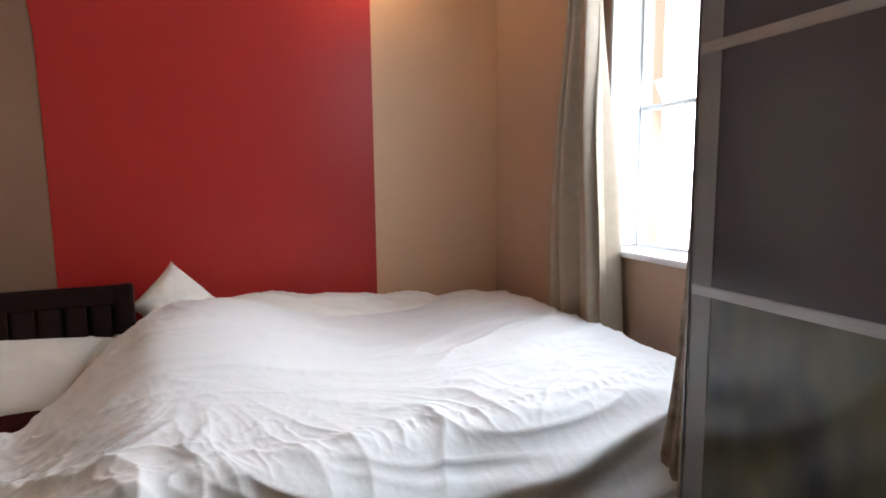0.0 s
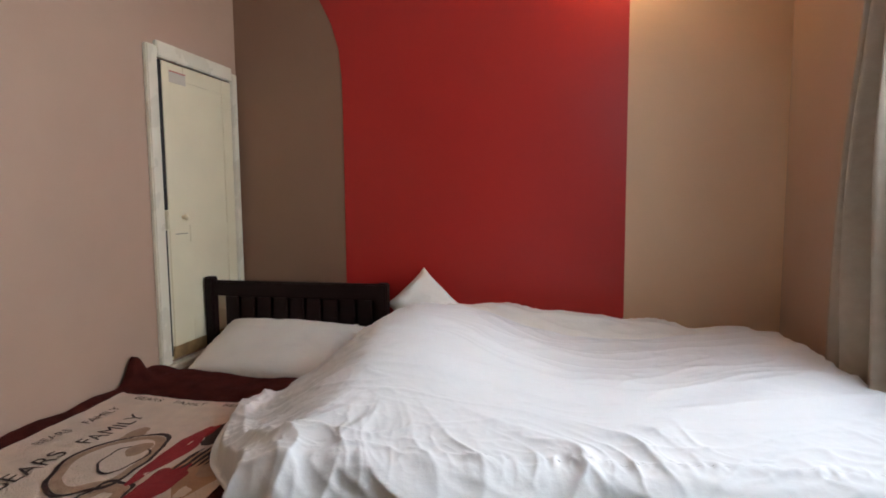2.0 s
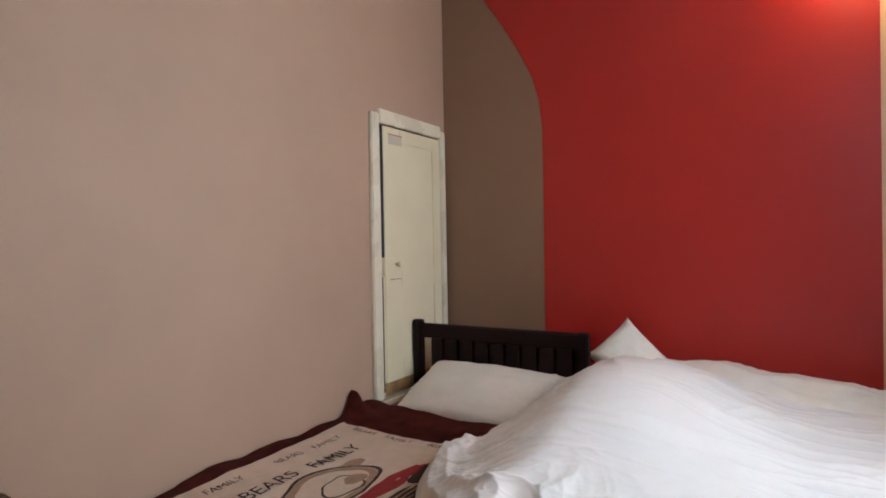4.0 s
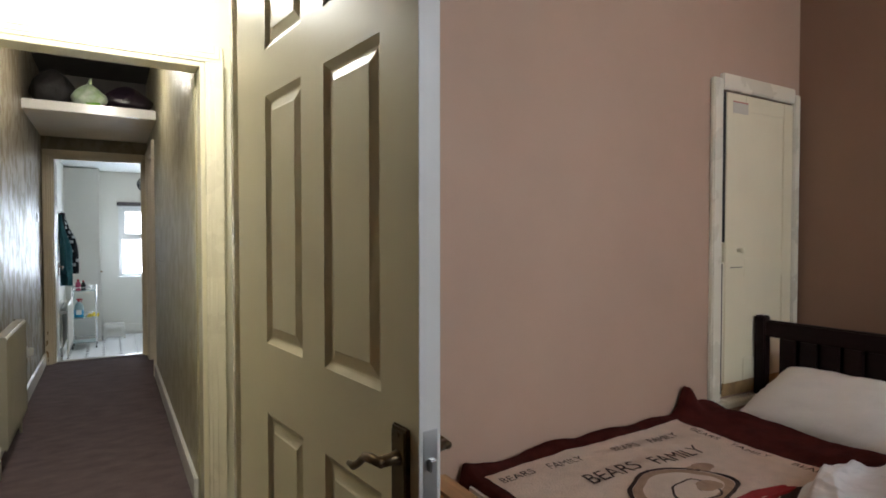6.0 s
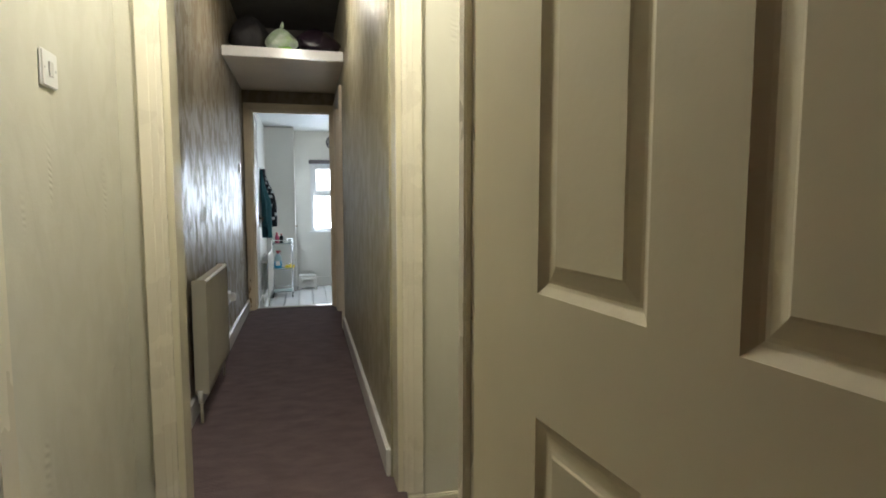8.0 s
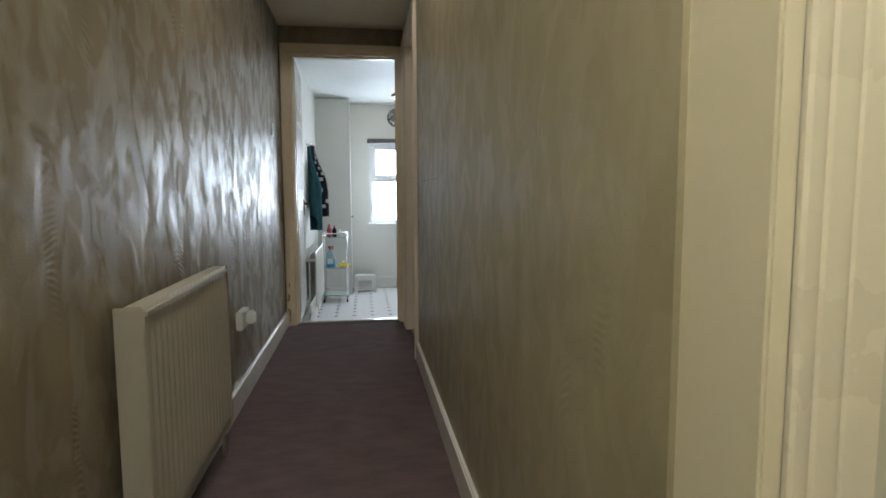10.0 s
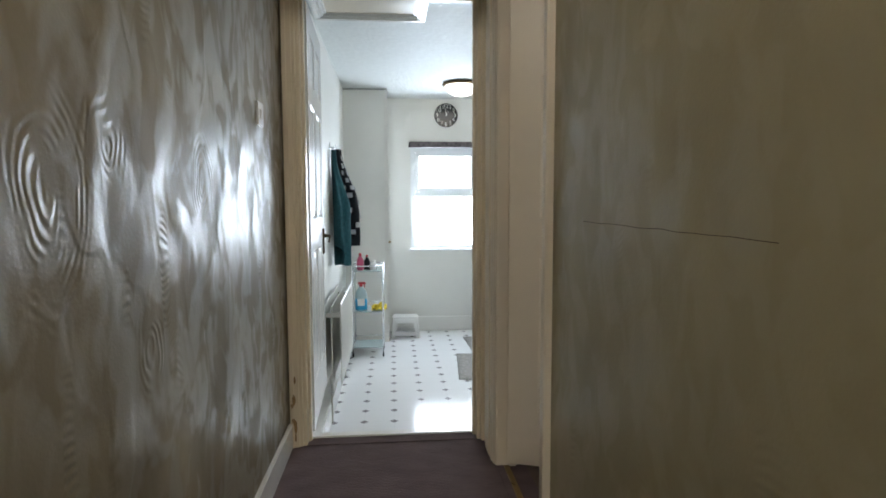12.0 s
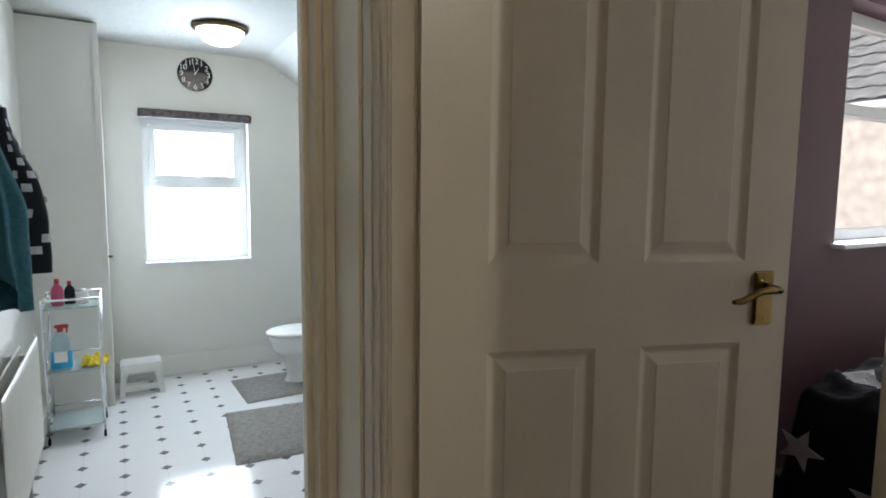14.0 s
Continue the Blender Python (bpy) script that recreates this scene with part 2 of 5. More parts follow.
M_PILLOW = mat("cream_pillow_cotton", (0.75, 0.70, 0.62), 0.8, var=0.05, scale=9, bump=0.3, bscale=40)
M_DARKWOOD = mat("dark_stained_wood", (0.013, 0.0045, 0.004), 0.45, spec=0.18, var=0.4, scale=8, bump=0.12, bscale=60, stretch=(1, 6, 6))
M_BLANKET = mat("maroon_brown_plush", (0.085, 0.017, 0.013), 0.95, spec=0.08, var=0.45, scale=20, bump=0.8, bscale=170)
M_PANEL = mat("beige_plush", (0.72, 0.56, 0.43), 0.95, var=0.12, scale=20, bump=0.8, bscale=170)
M_PRINTDARK = mat("dark_brown_print", (0.055, 0.028, 0.02), 0.95, var=0.3, scale=60, bump=0.6, bscale=170)
M_PRINTRED = mat("red_print", (0.32, 0.018, 0.02), 0.95, var=0.2, scale=40, bump=0.6, bscale=170)
M_PRINTTAN = mat("tan_print", (0.42, 0.27, 0.17), 0.95, var=0.2, scale=40, bump=0.6, bscale=170)
M_PRINTORANGE = mat("orange_tan_print", (0.50, 0.28, 0.15), 0.95, var=0.3, scale=12, bump=0.6, bscale=170)
M_CURTAIN = mat("beige_curtain_cloth", (0.40, 0.32, 0.235), 0.85, var=0.12, scale=30, bump=0.08, bscale=220)
M_PATCURTAIN = mat("beige_damask_cloth", (0.46, 0.38, 0.30), 0.8, scale=26, color2=(0.22, 0.17, 0.13), bump=0.4, bscale=120, detail=6)
M_GLASSDARK = mat("smoked_glass", (0.098, 0.093, 0.112), 0.16, spec=0.6, coat=0.3, var=0.25, scale=2)
M_ALU = mat("brushed_aluminium", (0.42, 0.42, 0.43), 0.36, metal=0.75, var=0.12, scale=20, stretch=(1, 1, 12))
M_FROST = mat("frosted_edge_glass", (0.26, 0.265, 0.275), 0.25, var=0.1, scale=3)
# Olive mottling painted into the colour for what shows in the lower glass.
M_GLASSOLIVE = mat("smoked_glass_olive_mottle", (0.15, 0.15, 0.085), 0.16, spec=0.6, coat=0.3, scale=3.2, color2=(0.028, 0.028, 0.034), detail=2, stretch=(1, 2, 1))
M_WARDROBE = mat("dark_grey_laminate", (0.075, 0.072, 0.08), 0.5, var=0.15, scale=8)
M_BRASS = mat("aged_brass", (0.36, 0.24, 0.09), 0.30, metal=0.95, var=0.45, scale=22, rvar=0.12)
M_BRASSDARK = mat("tarnished_brass", (0.17, 0.115, 0.06), 0.42, metal=0.85, var=0.5, scale=26, rvar=0.1)
M_STEEL = mat("nickel_steel", (0.55, 0.54, 0.52), 0.28, metal=1.0, var=0.15, scale=30)
M_CHROME = mat("chrome", (0.72, 0.73, 0.74), 0.10, metal=1.0)
M_RADIATOR = mat("white_enamel", (0.72, 0.70, 0.64), 0.32, var=0.05, scale=9)
M_RADCREAM = mat("cream_enamel", (0.42, 0.39, 0.31), 0.5, var=0.08, scale=9)
# Near-black colour stands for the shade inside gaps, joints, holes and the cupboard.
M_GAPSHADE = mat("dark_gap", (0.035, 0.03, 0.027), 0.9, var=0.3)
M_PLASTIC = mat("white_plastic", (0.78, 0.77, 0.73), 0.35, var=0.03, scale=12)
M_BLACK = mat("black_gloss_acrylic", (0.012, 0.012, 0.014), 0.08, spec=0.22)
M_TEAL = mat("teal_terry", (0.025, 0.125, 0.150), 0.95, var=0.35, scale=45, bump=0.9, bscale=190)
M_ROBE = mat("black_fleece", (0.012, 0.013, 0.018), 0.95, var=0.3, scale=40, bump=0.6, bscale=150)
M_ROBEWHITE = mat("white_fleece", (0.62, 0.62, 0.64), 0.95, var=0.15, scale=40, bump=0.6, bscale=150)
M_RUG = mat("grey_tufted_rug", (0.34, 0.315, 0.29), 0.98, var=0.35, scale=40, bump=1.0, bscale=150)
M_CERAMIC = mat("white_ceramic", (0.82, 0.82, 0.80), 0.08, coat=0.5)
M_BLIND = mat("dark_patterned_blind", (0.045, 0.035, 0.04), 0.7, scale=28, color2=(0.17, 0.15, 0.15), bump=0.2, detail=1)
M_BLUE = mat("blue_cleaner", (0.03, 0.33, 0.58), 0.2, coat=0.3)
M_CLEARPLASTIC = mat("translucent_plastic", (0.55, 0.72, 0.75), 0.25, trans=0.3)
M_REDPLASTIC = mat("red_plastic", (0.45, 0.02, 0.03), 0.3)
M_PINK = mat("pink_plastic", (0.50, 0.08, 0.16), 0.3, var=0.1)
M_YELLOW = mat("yellow_cloth", (0.75, 0.55, 0.03), 0.85, var=0.2, scale=50, bump=0.5)
M_SHELFGLASS = mat("frosted_glass_shelf", (0.62, 0.72, 0.69), 0.2, trans=0.35)
M_BAGDARK = mat("dark_purple_plastic_bag", (0.018, 0.010, 0.018), 0.22, var=0.4, scale=20, bump=0.5, bscale=30)
M_BAGBLACK = mat("black_cloth_bag", (0.014, 0.012, 0.013), 0.7, var=0.4, scale=14, bump=0.6, bscale=40)
M_BAGWHITE = mat("white_plastic_bag", (0.55, 0.60, 0.56), 0.35, scale=9, color2=(0.24, 0.36, 0.14), bump=0.7, bscale=26)
M_BAGGREEN = mat("green_plastic_print", (0.20, 0.42, 0.06), 0.35, bump=0.4, bscale=26)
M_PLUM = mat("plum_wall_paint", (0.115, 0.052, 0.066), 0.6, var=0.08, scale=3, bump=0.06, bscale=120)
M_STARDARK = mat("black_star_duvet", (0.010, 0.009, 0.012), 0.85, spec=0.15, var=0.3, scale=20, bump=0.3, bscale=60)
M_STARLIGHT = mat("pale_grey_star_print", (0.36, 0.34, 0.36), 0.75, var=0.15, scale=30, bump=0.3, bscale=60)
M_BRICK = mat("weathered_brick", (0.60, 0.52, 0.47), 0.9, var=0.35, scale=6, bump=0.5)
M_SLATE = mat("grey_roof_tile", (0.30, 0.29, 0.29), 0.7, var=0.4, scale=4, bump=0.4)
M_GROUND = mat("paved_yard", (0.20, 0.19, 0.17), 0.9, var=0.4, scale=2, bump=0.4)
M_BULB = mat("lit_opal_glass", (1.0, 0.90, 0.72), 0.3, emit=7.0)
M_SHADE = mat("opal_shade", (1.0, 0.95, 0.86), 0.35, emit=5.0)
M_STAIN = mat("scuffed_bare_wood", (0.42, 0.26, 0.11), 0.7, var=0.4, scale=20)
M_SOFFIT = mat("matt_tan_board", (0.76, 0.65, 0.48), 0.75, var=0.06, scale=5, bump=0.05, bscale=60)
M_PAPER = mat("paper_sticker", (0.62, 0.56, 0.45), 0.7, var=0.1)
M_BEDBASE = mat("divan_fabric", (0.30, 0.27, 0.24), 0.9, var=0.15, scale=30, bump=0.4)
M_ORANGEWOOD = mat("pine_wood", (0.50, 0.28, 0.12), 0.45, var=0.3, scale=6, stretch=(1, 8, 8))
pane = bpy.data.materials.new("window_glass")
pane.use_nodes = True
_pb = pane.node_tree.nodes["Principled BSDF"]
_pb.inputs["Roughness"].default_value, _pb.inputs["Transmission Weight"].default_value, _pb.inputs["IOR"].default_value = 0.02, 1.0, 1.05


# ---- mesh helpers ----
def box(bm, x0, x1, y0, y1, z0, z1, bevel=0.0, seg=2):
    v = [bm.verts.new((x, y, z)) for z in (z0, z1) for y in (y0, y1) for x in (x0, x1)]
    fs = [bm.faces.new([v[i] for i in q]) for q in ((0, 2, 3, 1), (4, 5, 7, 6), (0, 1, 5, 4), (2, 6, 7, 3), (0, 4, 6, 2), (1, 3, 7, 5))]
    if bevel:
        es = list({e for f in fs for e in f.edges})
        bmesh.ops.bevel(bm, geom=es, offset=bevel, segments=seg, affect="EDGES", clamp_overlap=True)
    return bm


def B(*a, **k):
    return box(bmesh.new(), *a, **k)


def tube(bm, pts, radii, seg=12, caps=True):
    """A round tube through points, with a radius for each."""
    rings = []
    pts = [Vector(p) for p in pts]
    for i, p in enumerate(pts):
        d = (pts[min(i + 1, len(pts) - 1)] - pts[max(i - 1, 0)]).normalized()
        q = d.to_track_quat("Z", "Y")
        r = radii[i] if isinstance(radii, (list, tuple)) else radii
        rings.append([bm.verts.new(p + q @ Vector((r * math.cos(a), r * math.sin(a), 0))) for a in [2 * math.pi * k / seg for k in range(seg)]])
    for a, b in zip(rings, rings[1:]):
        for k in range(seg):
            bm.faces.new((a[k], a[(k + 1) % seg], b[(k + 1) % seg], b[k]))
    if caps:
        bm.faces.new(rings[0][::-1])
        bm.faces.new(rings[-1])
    return bm


def TB(pts, radii, seg=12):
    return tube(bmesh.new(), pts, radii, seg)


def lathe(profile, seg=24):
    """A turned solid from (radius, height) pairs."""
    bm = bmesh.new()
    rings = [[bm.verts.new((r * math.cos(2 * math.pi * k / seg), r * math.sin(2 * math.pi * k / seg), z)) for k in range(seg)] for r, z in profile]
    for a, b in zip(rings, rings[1:]):
        for k in range(seg):
            bm.faces.new((a[k], a[(k + 1) % seg], b[(k + 1) % seg], b[k]))
    bm.faces.new(rings[0][::-1])
    bm.faces.new(rings[-1])
    return bm


def grid(nu, nv, fn, bm=None):
    bm = bm or bmesh.new()
    vs = [[bm.verts.new(fn(i / nu, j / nv)) for j in range(nv + 1)] for i in range(nu + 1)]
    for i in range(nu):
        for j in range(nv):
            bm.faces.new((vs[i][j], vs[i + 1][j], vs[i + 1][j + 1], vs[i][j + 1]))
    return bm


def poly(pts, depth_vec):
    """A flat plate with the given outline, extruded by a vector."""
    bm = bmesh.new()
    a = [bm.verts.new(p) for p in pts]
    d = Vector(depth_vec)
    b = [bm.verts.new(Vector(p) + d) for p in pts]
    bm.faces.new(a)
    bm.faces.new(b[::-1])
    for i in range(len(pts)):
        j = (i + 1) % len(pts)
        bm.faces.new((a[j], a[i], b[i], b[j]))
    return bm


def part(name, bm, material, parent=None, label="", smooth=False, m=None):
    bmesh.ops.recalc_face_normals(bm, faces=bm.faces)
    me = bpy.data.meshes.new(name)
    bm.to_mesh(me)
    bm.free()
    me.materials.append(material)
    if smooth:
        me.polygons.foreach_set("use_smooth", [True] * len(me.polygons))
    ob = new(name, me)
    if parent is not None:
        ob.parent = parent
    if m is not None:
        ob.matrix_basis = m
    if label:
        tagged(ob, label)
    return ob


def thing(name, m, label, category, group=""):
    ob = new(name)
    ob.empty_display_size = 0.1
    ob.matrix_basis = m
    return tagged(ob, label, category, group)


def solo(name, bm, material, label, category, group="", smooth=False):
    return tagged(part(name, bm, material, smooth=smooth), label, category, group)


def structure(name, bm, material, label, category="", parent=None, smooth=False):
    return tagged(part(name, bm, material, parent, smooth=smooth), label, category or name.split("_")[0], "", "structure")


def wall(name, axis, a, b, u0, u1, z0, z1, material, label, holes=()):
    """A wall from a to b across, running u0 to u1 along the other axis, with holes (u0, u1, z0, z1) through it."""
    bm = bmesh.new()
    us = sorted({u0, u1, *[h[0] for h in holes], *[h[1] for h in holes]})
    zs = sorted({z0, z1, *[h[2] for h in holes], *[h[3] for h in holes]})
    for p, q in zip(us, us[1:]):
        for r, s in zip(zs, zs[1:]):
            if any(h[0] <= p and q <= h[1] and h[2] <= r and s <= h[3] for h in holes):
                continue
            box(bm, *((a, b, p, q) if axis == "x" else (p, q, a, b)), r, s)
    bmesh.ops.remove_doubles(bm, verts=bm.verts, dist=0.0005)
    seen = {}
    for f in list(bm.faces):
        key = tuple(sorted((round(v.co.x, 3), round(v.co.y, 3), round(v.co.z, 3)) for v in f.verts))
        seen.setdefault(key, []).append(f)
    bmesh.ops.delete(bm, geom=[f for fs in seen.values() if len(fs) > 1 for f in fs], context="FACES")
    return structure(name, bm, material, label, "wall")


def text_mesh(body, size, extrude=0.001):
    c = bpy.data.curves.new("text", "FONT")
    c.body, c.size, c.extrude, c.align_x, c.align_y = body, size, extrude, "CENTER", "CENTER"
    ob = new("text", c)
    dg = bpy.context.evaluated_depsgraph_get()
    me = bpy.data.meshes.new_from_object(ob.evaluated_get(dg))
    bpy.data.objects.remove(ob)
    bpy.data.curves.remove(c)
    return me


def text_part(name, body, size, material, parent, m, label=""):
    me = text_mesh(body, size)
    me.materials.clear()
    me.materials.append(material)
    ob = new(name, me)
    ob.parent, ob.matrix_basis = parent, m
    if label:
        tagged(ob, label)
    return ob


def fbm(x, y, z=0.0, o=3):
    s, a, f = 0.0, 1.0, 1.0
    for _ in range(o):
        s += a * noise.noise((x * f, y * f, z + f))
        a, f = a * 0.5, f * 2.03
    return s


def smooth01(t):
    t = max(0.0, min(1.0, t))
    return t * t * (3 - 2 * t)


# ---- structure ----
# bedroom
structure("floor_bedroom", B(-1.935, 1.0, -0.95, 3.15, -0.12, 0.0), M_WOODFLOOR, "brown carpeted bedroom floor", "floor")
structure("ceiling_bedroom", B(-1.935, 1.0, -0.95, 3.15, 2.68, 2.78), M_CEIL, "off-white plastered bedroom ceiling", "ceiling")
north = wall("wall_north", "y", 3.055, 3.18, -1.93, 1.0, 0.0, 2.68, M_TAUPESHADE, "taupe bedroom wall coloured dark for shade, with a broad red panel")
outline = [(0.175, 0.0), (0.175, 2.68), (-1.60, 2.68), (-1.53, 2.58), (-1.43, 2.43), (-1.335, 2.27), (-1.265, 2.13), (-1.228, 2.0), (-1.214, 1.86), (-1.212, 1.6), (-1.215, 0.0)]
# Lighter strip paints in the brighter light near the window corner.
part("lit_strip", B(0.1752, 0.8495, 3.051, 3.057, 0.0, 2.68), M_TAUPELIT, north, "wall strip coloured lighter for the light beside the window corner")
part("red_panel", poly([(x, 3.051, z) for x, z in outline], (0, 0.006, 0)), M_RED, north, "red painted panel with a curved upper corner")
wall("wall_east", "x", 0.85, 1.10, -0.95, 3.055, 0.0, 2.68, M_TAUPE, "taupe painted bedroom window wall", [(1.16, 2.08, 0.985, 2.42)])
wall("wall_south", "y", -1.07, -0.95, -1.93, 1.1, 0.0, 2.68, M_TAUPE, "taupe painted bedroom wall")
wall("wall_west", "x", -1.93, -1.81, -0.95, 3.055, 0.0, 2.68, M_TAUPE, "taupe painted bedroom wall with door and cupboard",
     [(-0.225, 0.515, 0.0, 2.0), (2.43, 2.985, 0.55, 1.86)])

# landing between the bedroom and the hall
structure("floor_landing", B(-3.02, -1.93, -0.47, 1.3, -0.30, -0.18), M_CARPET, "dark brown carpeted lower landing", "floor")
structure("ceiling_landing", B(-3.02, -1.93, -0.47, 1.3, 2.60, 2.70), M_CEIL, "off-white landing ceiling", "ceiling")
wall("wall_landing_south", "y", -0.47, -0.35, -3.02, -1.93, -0.18, 2.6, M_LANDING, "cream textured plaster landing wall")
wall("wall_landing_north", "y", 1.3, 1.42, -3.14, -1.94, -0.18, 2.6, M_LANDING, "cream textured plaster landing wall")
wall("wall_landing_west", "x", -3.14, -3.02, -0.47, 1.3, -0.18, 2.7, M_LANDING, "cream textured plaster wall with hall opening", [(-0.215, 0.575, 0.0, 2.0)])
part("wall_backing", B(-1.935, -1.93, 0.52, 1.3, -0.18, 2.6), M_LANDING, bpy.data.objects["wall_landing_north"])
part("wall_lining", B(-1.935, -1.93, -0.35, -0.23, -0.18, 2.6), M_LANDING, bpy.data.objects["wall_landing_south"])
part("wall_head", B(-1.935, -1.93, -0.23, 0.52, 2.0, 2.6), M_LANDING, bpy.data.objects["wall_landing_south"])

# hall
structure("floor_hall", B(-6.89, -3.14, -0.36, 0.545, -0.175, 0.0), M_CARPET, "dark brown ribbed hall carpet", "floor")
structure("floor_bathroom_sill", B(-6.957, -6.885, -0.269, 0.499, 0.0, 0.004), M_CARPET, "dark carpet running into the bathroom doorway", "floor")
structure("floor_doorway_sill", B(-6.610, -5.895, 0.540, 0.66, 0.0, 0.004), M_CARPET, "dark carpet in the back bedroom doorway", "floor")
structure("floor_step_top", B(-3.145, -3.003, -0.193, 0.563, 0.0, 0.004), M_CARPET, "dark carpet at the head of the step", "floor")
structure("ceiling_hall", B(-7.0, -3.14, -0.36, 0.60, 2.78, 2.88), M_DARKCEIL, "hall ceiling coloured dark for the dim recess", "ceiling")
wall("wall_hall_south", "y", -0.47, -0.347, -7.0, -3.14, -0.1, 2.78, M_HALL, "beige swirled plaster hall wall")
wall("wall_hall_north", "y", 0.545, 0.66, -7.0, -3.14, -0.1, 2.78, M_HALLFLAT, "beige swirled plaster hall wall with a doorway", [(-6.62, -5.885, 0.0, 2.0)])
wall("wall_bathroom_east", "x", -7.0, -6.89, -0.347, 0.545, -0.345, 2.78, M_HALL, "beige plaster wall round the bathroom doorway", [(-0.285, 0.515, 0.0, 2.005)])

# bathroom
structure("floor_bathroom", B(-10.8, -7.0, -0.48, 2.1, -0.45, -0.345), M_VINYL, "white vinyl floor with small grey diamonds", "floor")
bm = bmesh.new()
box(bm, -10.8, -7.0, -0.48, 1.25, 2.24, 2.36)
structure("ceiling_bathroom", bm, M_BATHCEIL, "white textured bathroom ceiling", "ceiling")
structure("ceiling_slope", poly([(-10.8, 1.25, 2.24), (-10.8, 2.1, 1.72), (-10.8, 2.1, 1.84), (-10.8, 1.25, 2.36)], (3.8, 0, 0)), M_BATHCEIL, "sloping white textured bathroom ceiling", "ceiling")
wall("wall_bathroom_south", "y", -0.48, -0.36, -10.8, -7.0, -0.345, 2.24, M_WHITE, "white painted bathroom wall")
wall("wall_bathroom_north", "y", 2.0, 2.12, -10.8, -7.0, -0.345, 2.36, M_WHITE, "white painted bathroom wall")
wall("wall_bathroom_west", "x", -10.88, -10.69, -0.48, 2.12, -0.345, 2.36, M_WHITE, "white painted bathroom window wall", [(0.325, 1.115, 0.575, 1.72)])
wall("wall_bathroom_inner", "x", -7.212, -7.204, 0.60, 2.0, -0.345, 2.3, M_WHITE, "white painted wall beside the bathroom doorway")
structure("trim_bathroom_boxing", B(-10.165, -7.02, -0.36, -0.285, -0.345, -0.20, 0.008), M_EDGE, "white boxed pipe skirting along the wall", "skirting")
structure("baseboard_bathroom", B(-10.69, -10.668, 0.075, 2.0, -0.345, -0.185, 0.006), M_WHITE, "white bathroom skirting board", "skirting")

# back bedroom beyond the hall doorway
structure("floor_back_bedroom", B(-7.0, -4.2, 0.60, 4.7, -0.12, -0.004), M_WOODFLOOR, "brown carpeted back bedroom floor", "floor")
structure("ceiling_back_bedroom", B(-7.2, -4.2, 0.66, 4.7, 2.4, 2.5), M_CEIL, "off-white back bedroom ceiling", "ceiling")
wall("wall_back_west", "x", -7.2, -7.02, 0.66, 4.7, -0.1, 2.4, M_PLUM, "dull plum painted wall with a window", [(2.88, 4.0, 0.94, 2.0)])
wall("wall_back_north", "y", 4.6, 4.72, -7.02, -4.2, -0.1, 2.4, M_WHITE, "white painted back bedroom wall")
wall("wall_back_east", "x", -4.3, -4.18, 0.66, 4.6, -0.1, 2.4, M_WHITE, "white painted back bedroom wall")
part("wall_lining", B(-7.02, -6.70, 0.66, 0.664, -0.1, 2.4), M_PLUM, bpy.data.objects["wall_back_west"])
part("wall_lining", B(-5.79, -4.3, 0.66, 0.664, -0.1, 2.4), M_PLUM, bpy.data.objects["wall_back_east"])

# ground and neighbour outside
structure("ground", B(-80, 80, -80, 80, -3.2, -3.0), M_GROUND, "grey paved yard and ground far below", "ground")


# ---- door frames, skirting and other trim ----
def architrave(name, axis, face, sign, u0, u1, z0, z1, width, material, label, sides="lrt", thick=0.022):
    """Moulded boards round an opening on one wall face; sign tells to which side they stand proud."""
    root = tagged(new(name), label, "door frame", "", "structure")

    def board(a, b, c, d, part_name):
        bm = bmesh.new()
        below = 0.0
        for k, (inset, t) in enumerate(((0.0, thick * 0.55), (0.014, thick * 0.8), (0.036, thick))):
            lo, hi = sorted((face + sign * below, face + sign * t))
            below = t
            if part_name == "head":
                aa, bb, cc, dd = a + inset, b - inset, c + (inset if k else 0), d
            elif a < u0 + 1e-6 and b <= u0 + 1e-6:
                aa, bb, cc, dd = a, b - inset, c, d
            else:
                aa, bb, cc, dd = a + inset, b, c, d
            if bb - aa < 0.004:
                continue
            box(bm, *((lo, hi, aa, bb) if axis == "x" else (aa, bb, lo, hi)), cc, dd, 0.003, 1)
        part(part_name, bm, material, root)
    if "l" in sides:
        board(u0 - width, u0, z0, z1, "side_board")
    if "r" in sides:
        board(u1, u1 + width, z0, z1, "side_board")
    if "t" in sides:
        board(u0 - (width if "l" in sides else 0), u1 + (width if "r" in sides else 0), z1, z1 + width, "head")
    return root


def lining(name, axis, a, b, u0, u1, z0, z1, material, label, t=0.025, stop=True):
    """The boards that line a doorway through a wall."""
    root = tagged(new(name), label, "door lining", "", "structure")

    def put(n, *r):
        p, q, c, d, e, f = r
        part(n, B(p, q, c, d, e, f, 0.003) if axis == "x" else B(c, d, p, q, e, f, 0.003), material, root)
    put("jamb", a, b, u0, u0 + t, z0, z1)
    put("jamb", a, b, u1 - t, u1, z0, z1)
    put("head", a, b, u0 + t, u1 - t, z1 - t, z1)
    if stop:
        w = a + (b - a) * 0.35
        put("door_stop", w, w + 0.035, u0 + t, u0 + t + 0.013, z0, z1 - t)
        put("door_stop", w, w + 0.035, u1 - t - 0.013, u1 - t, z0, z1 - t)
        put("door_stop", w, w + 0.035, u0 + t, u1 - t, z1 - t - 0.013, z1 - t)
    return root


architrave("frame_bedroom_door", "x", -1.81, 1, -0.225, 0.515, 0.0, 2.0, 0.07, M_CREAM, "cream gloss moulded bedroom door architrave")
lin = lining("lining_bedroom_door", "x", -1.935, -1.805, -0.225, 0.515, -0.02, 2.0, M_CREAM, "cream gloss bedroom door lining with worn strike plate", 0.022)
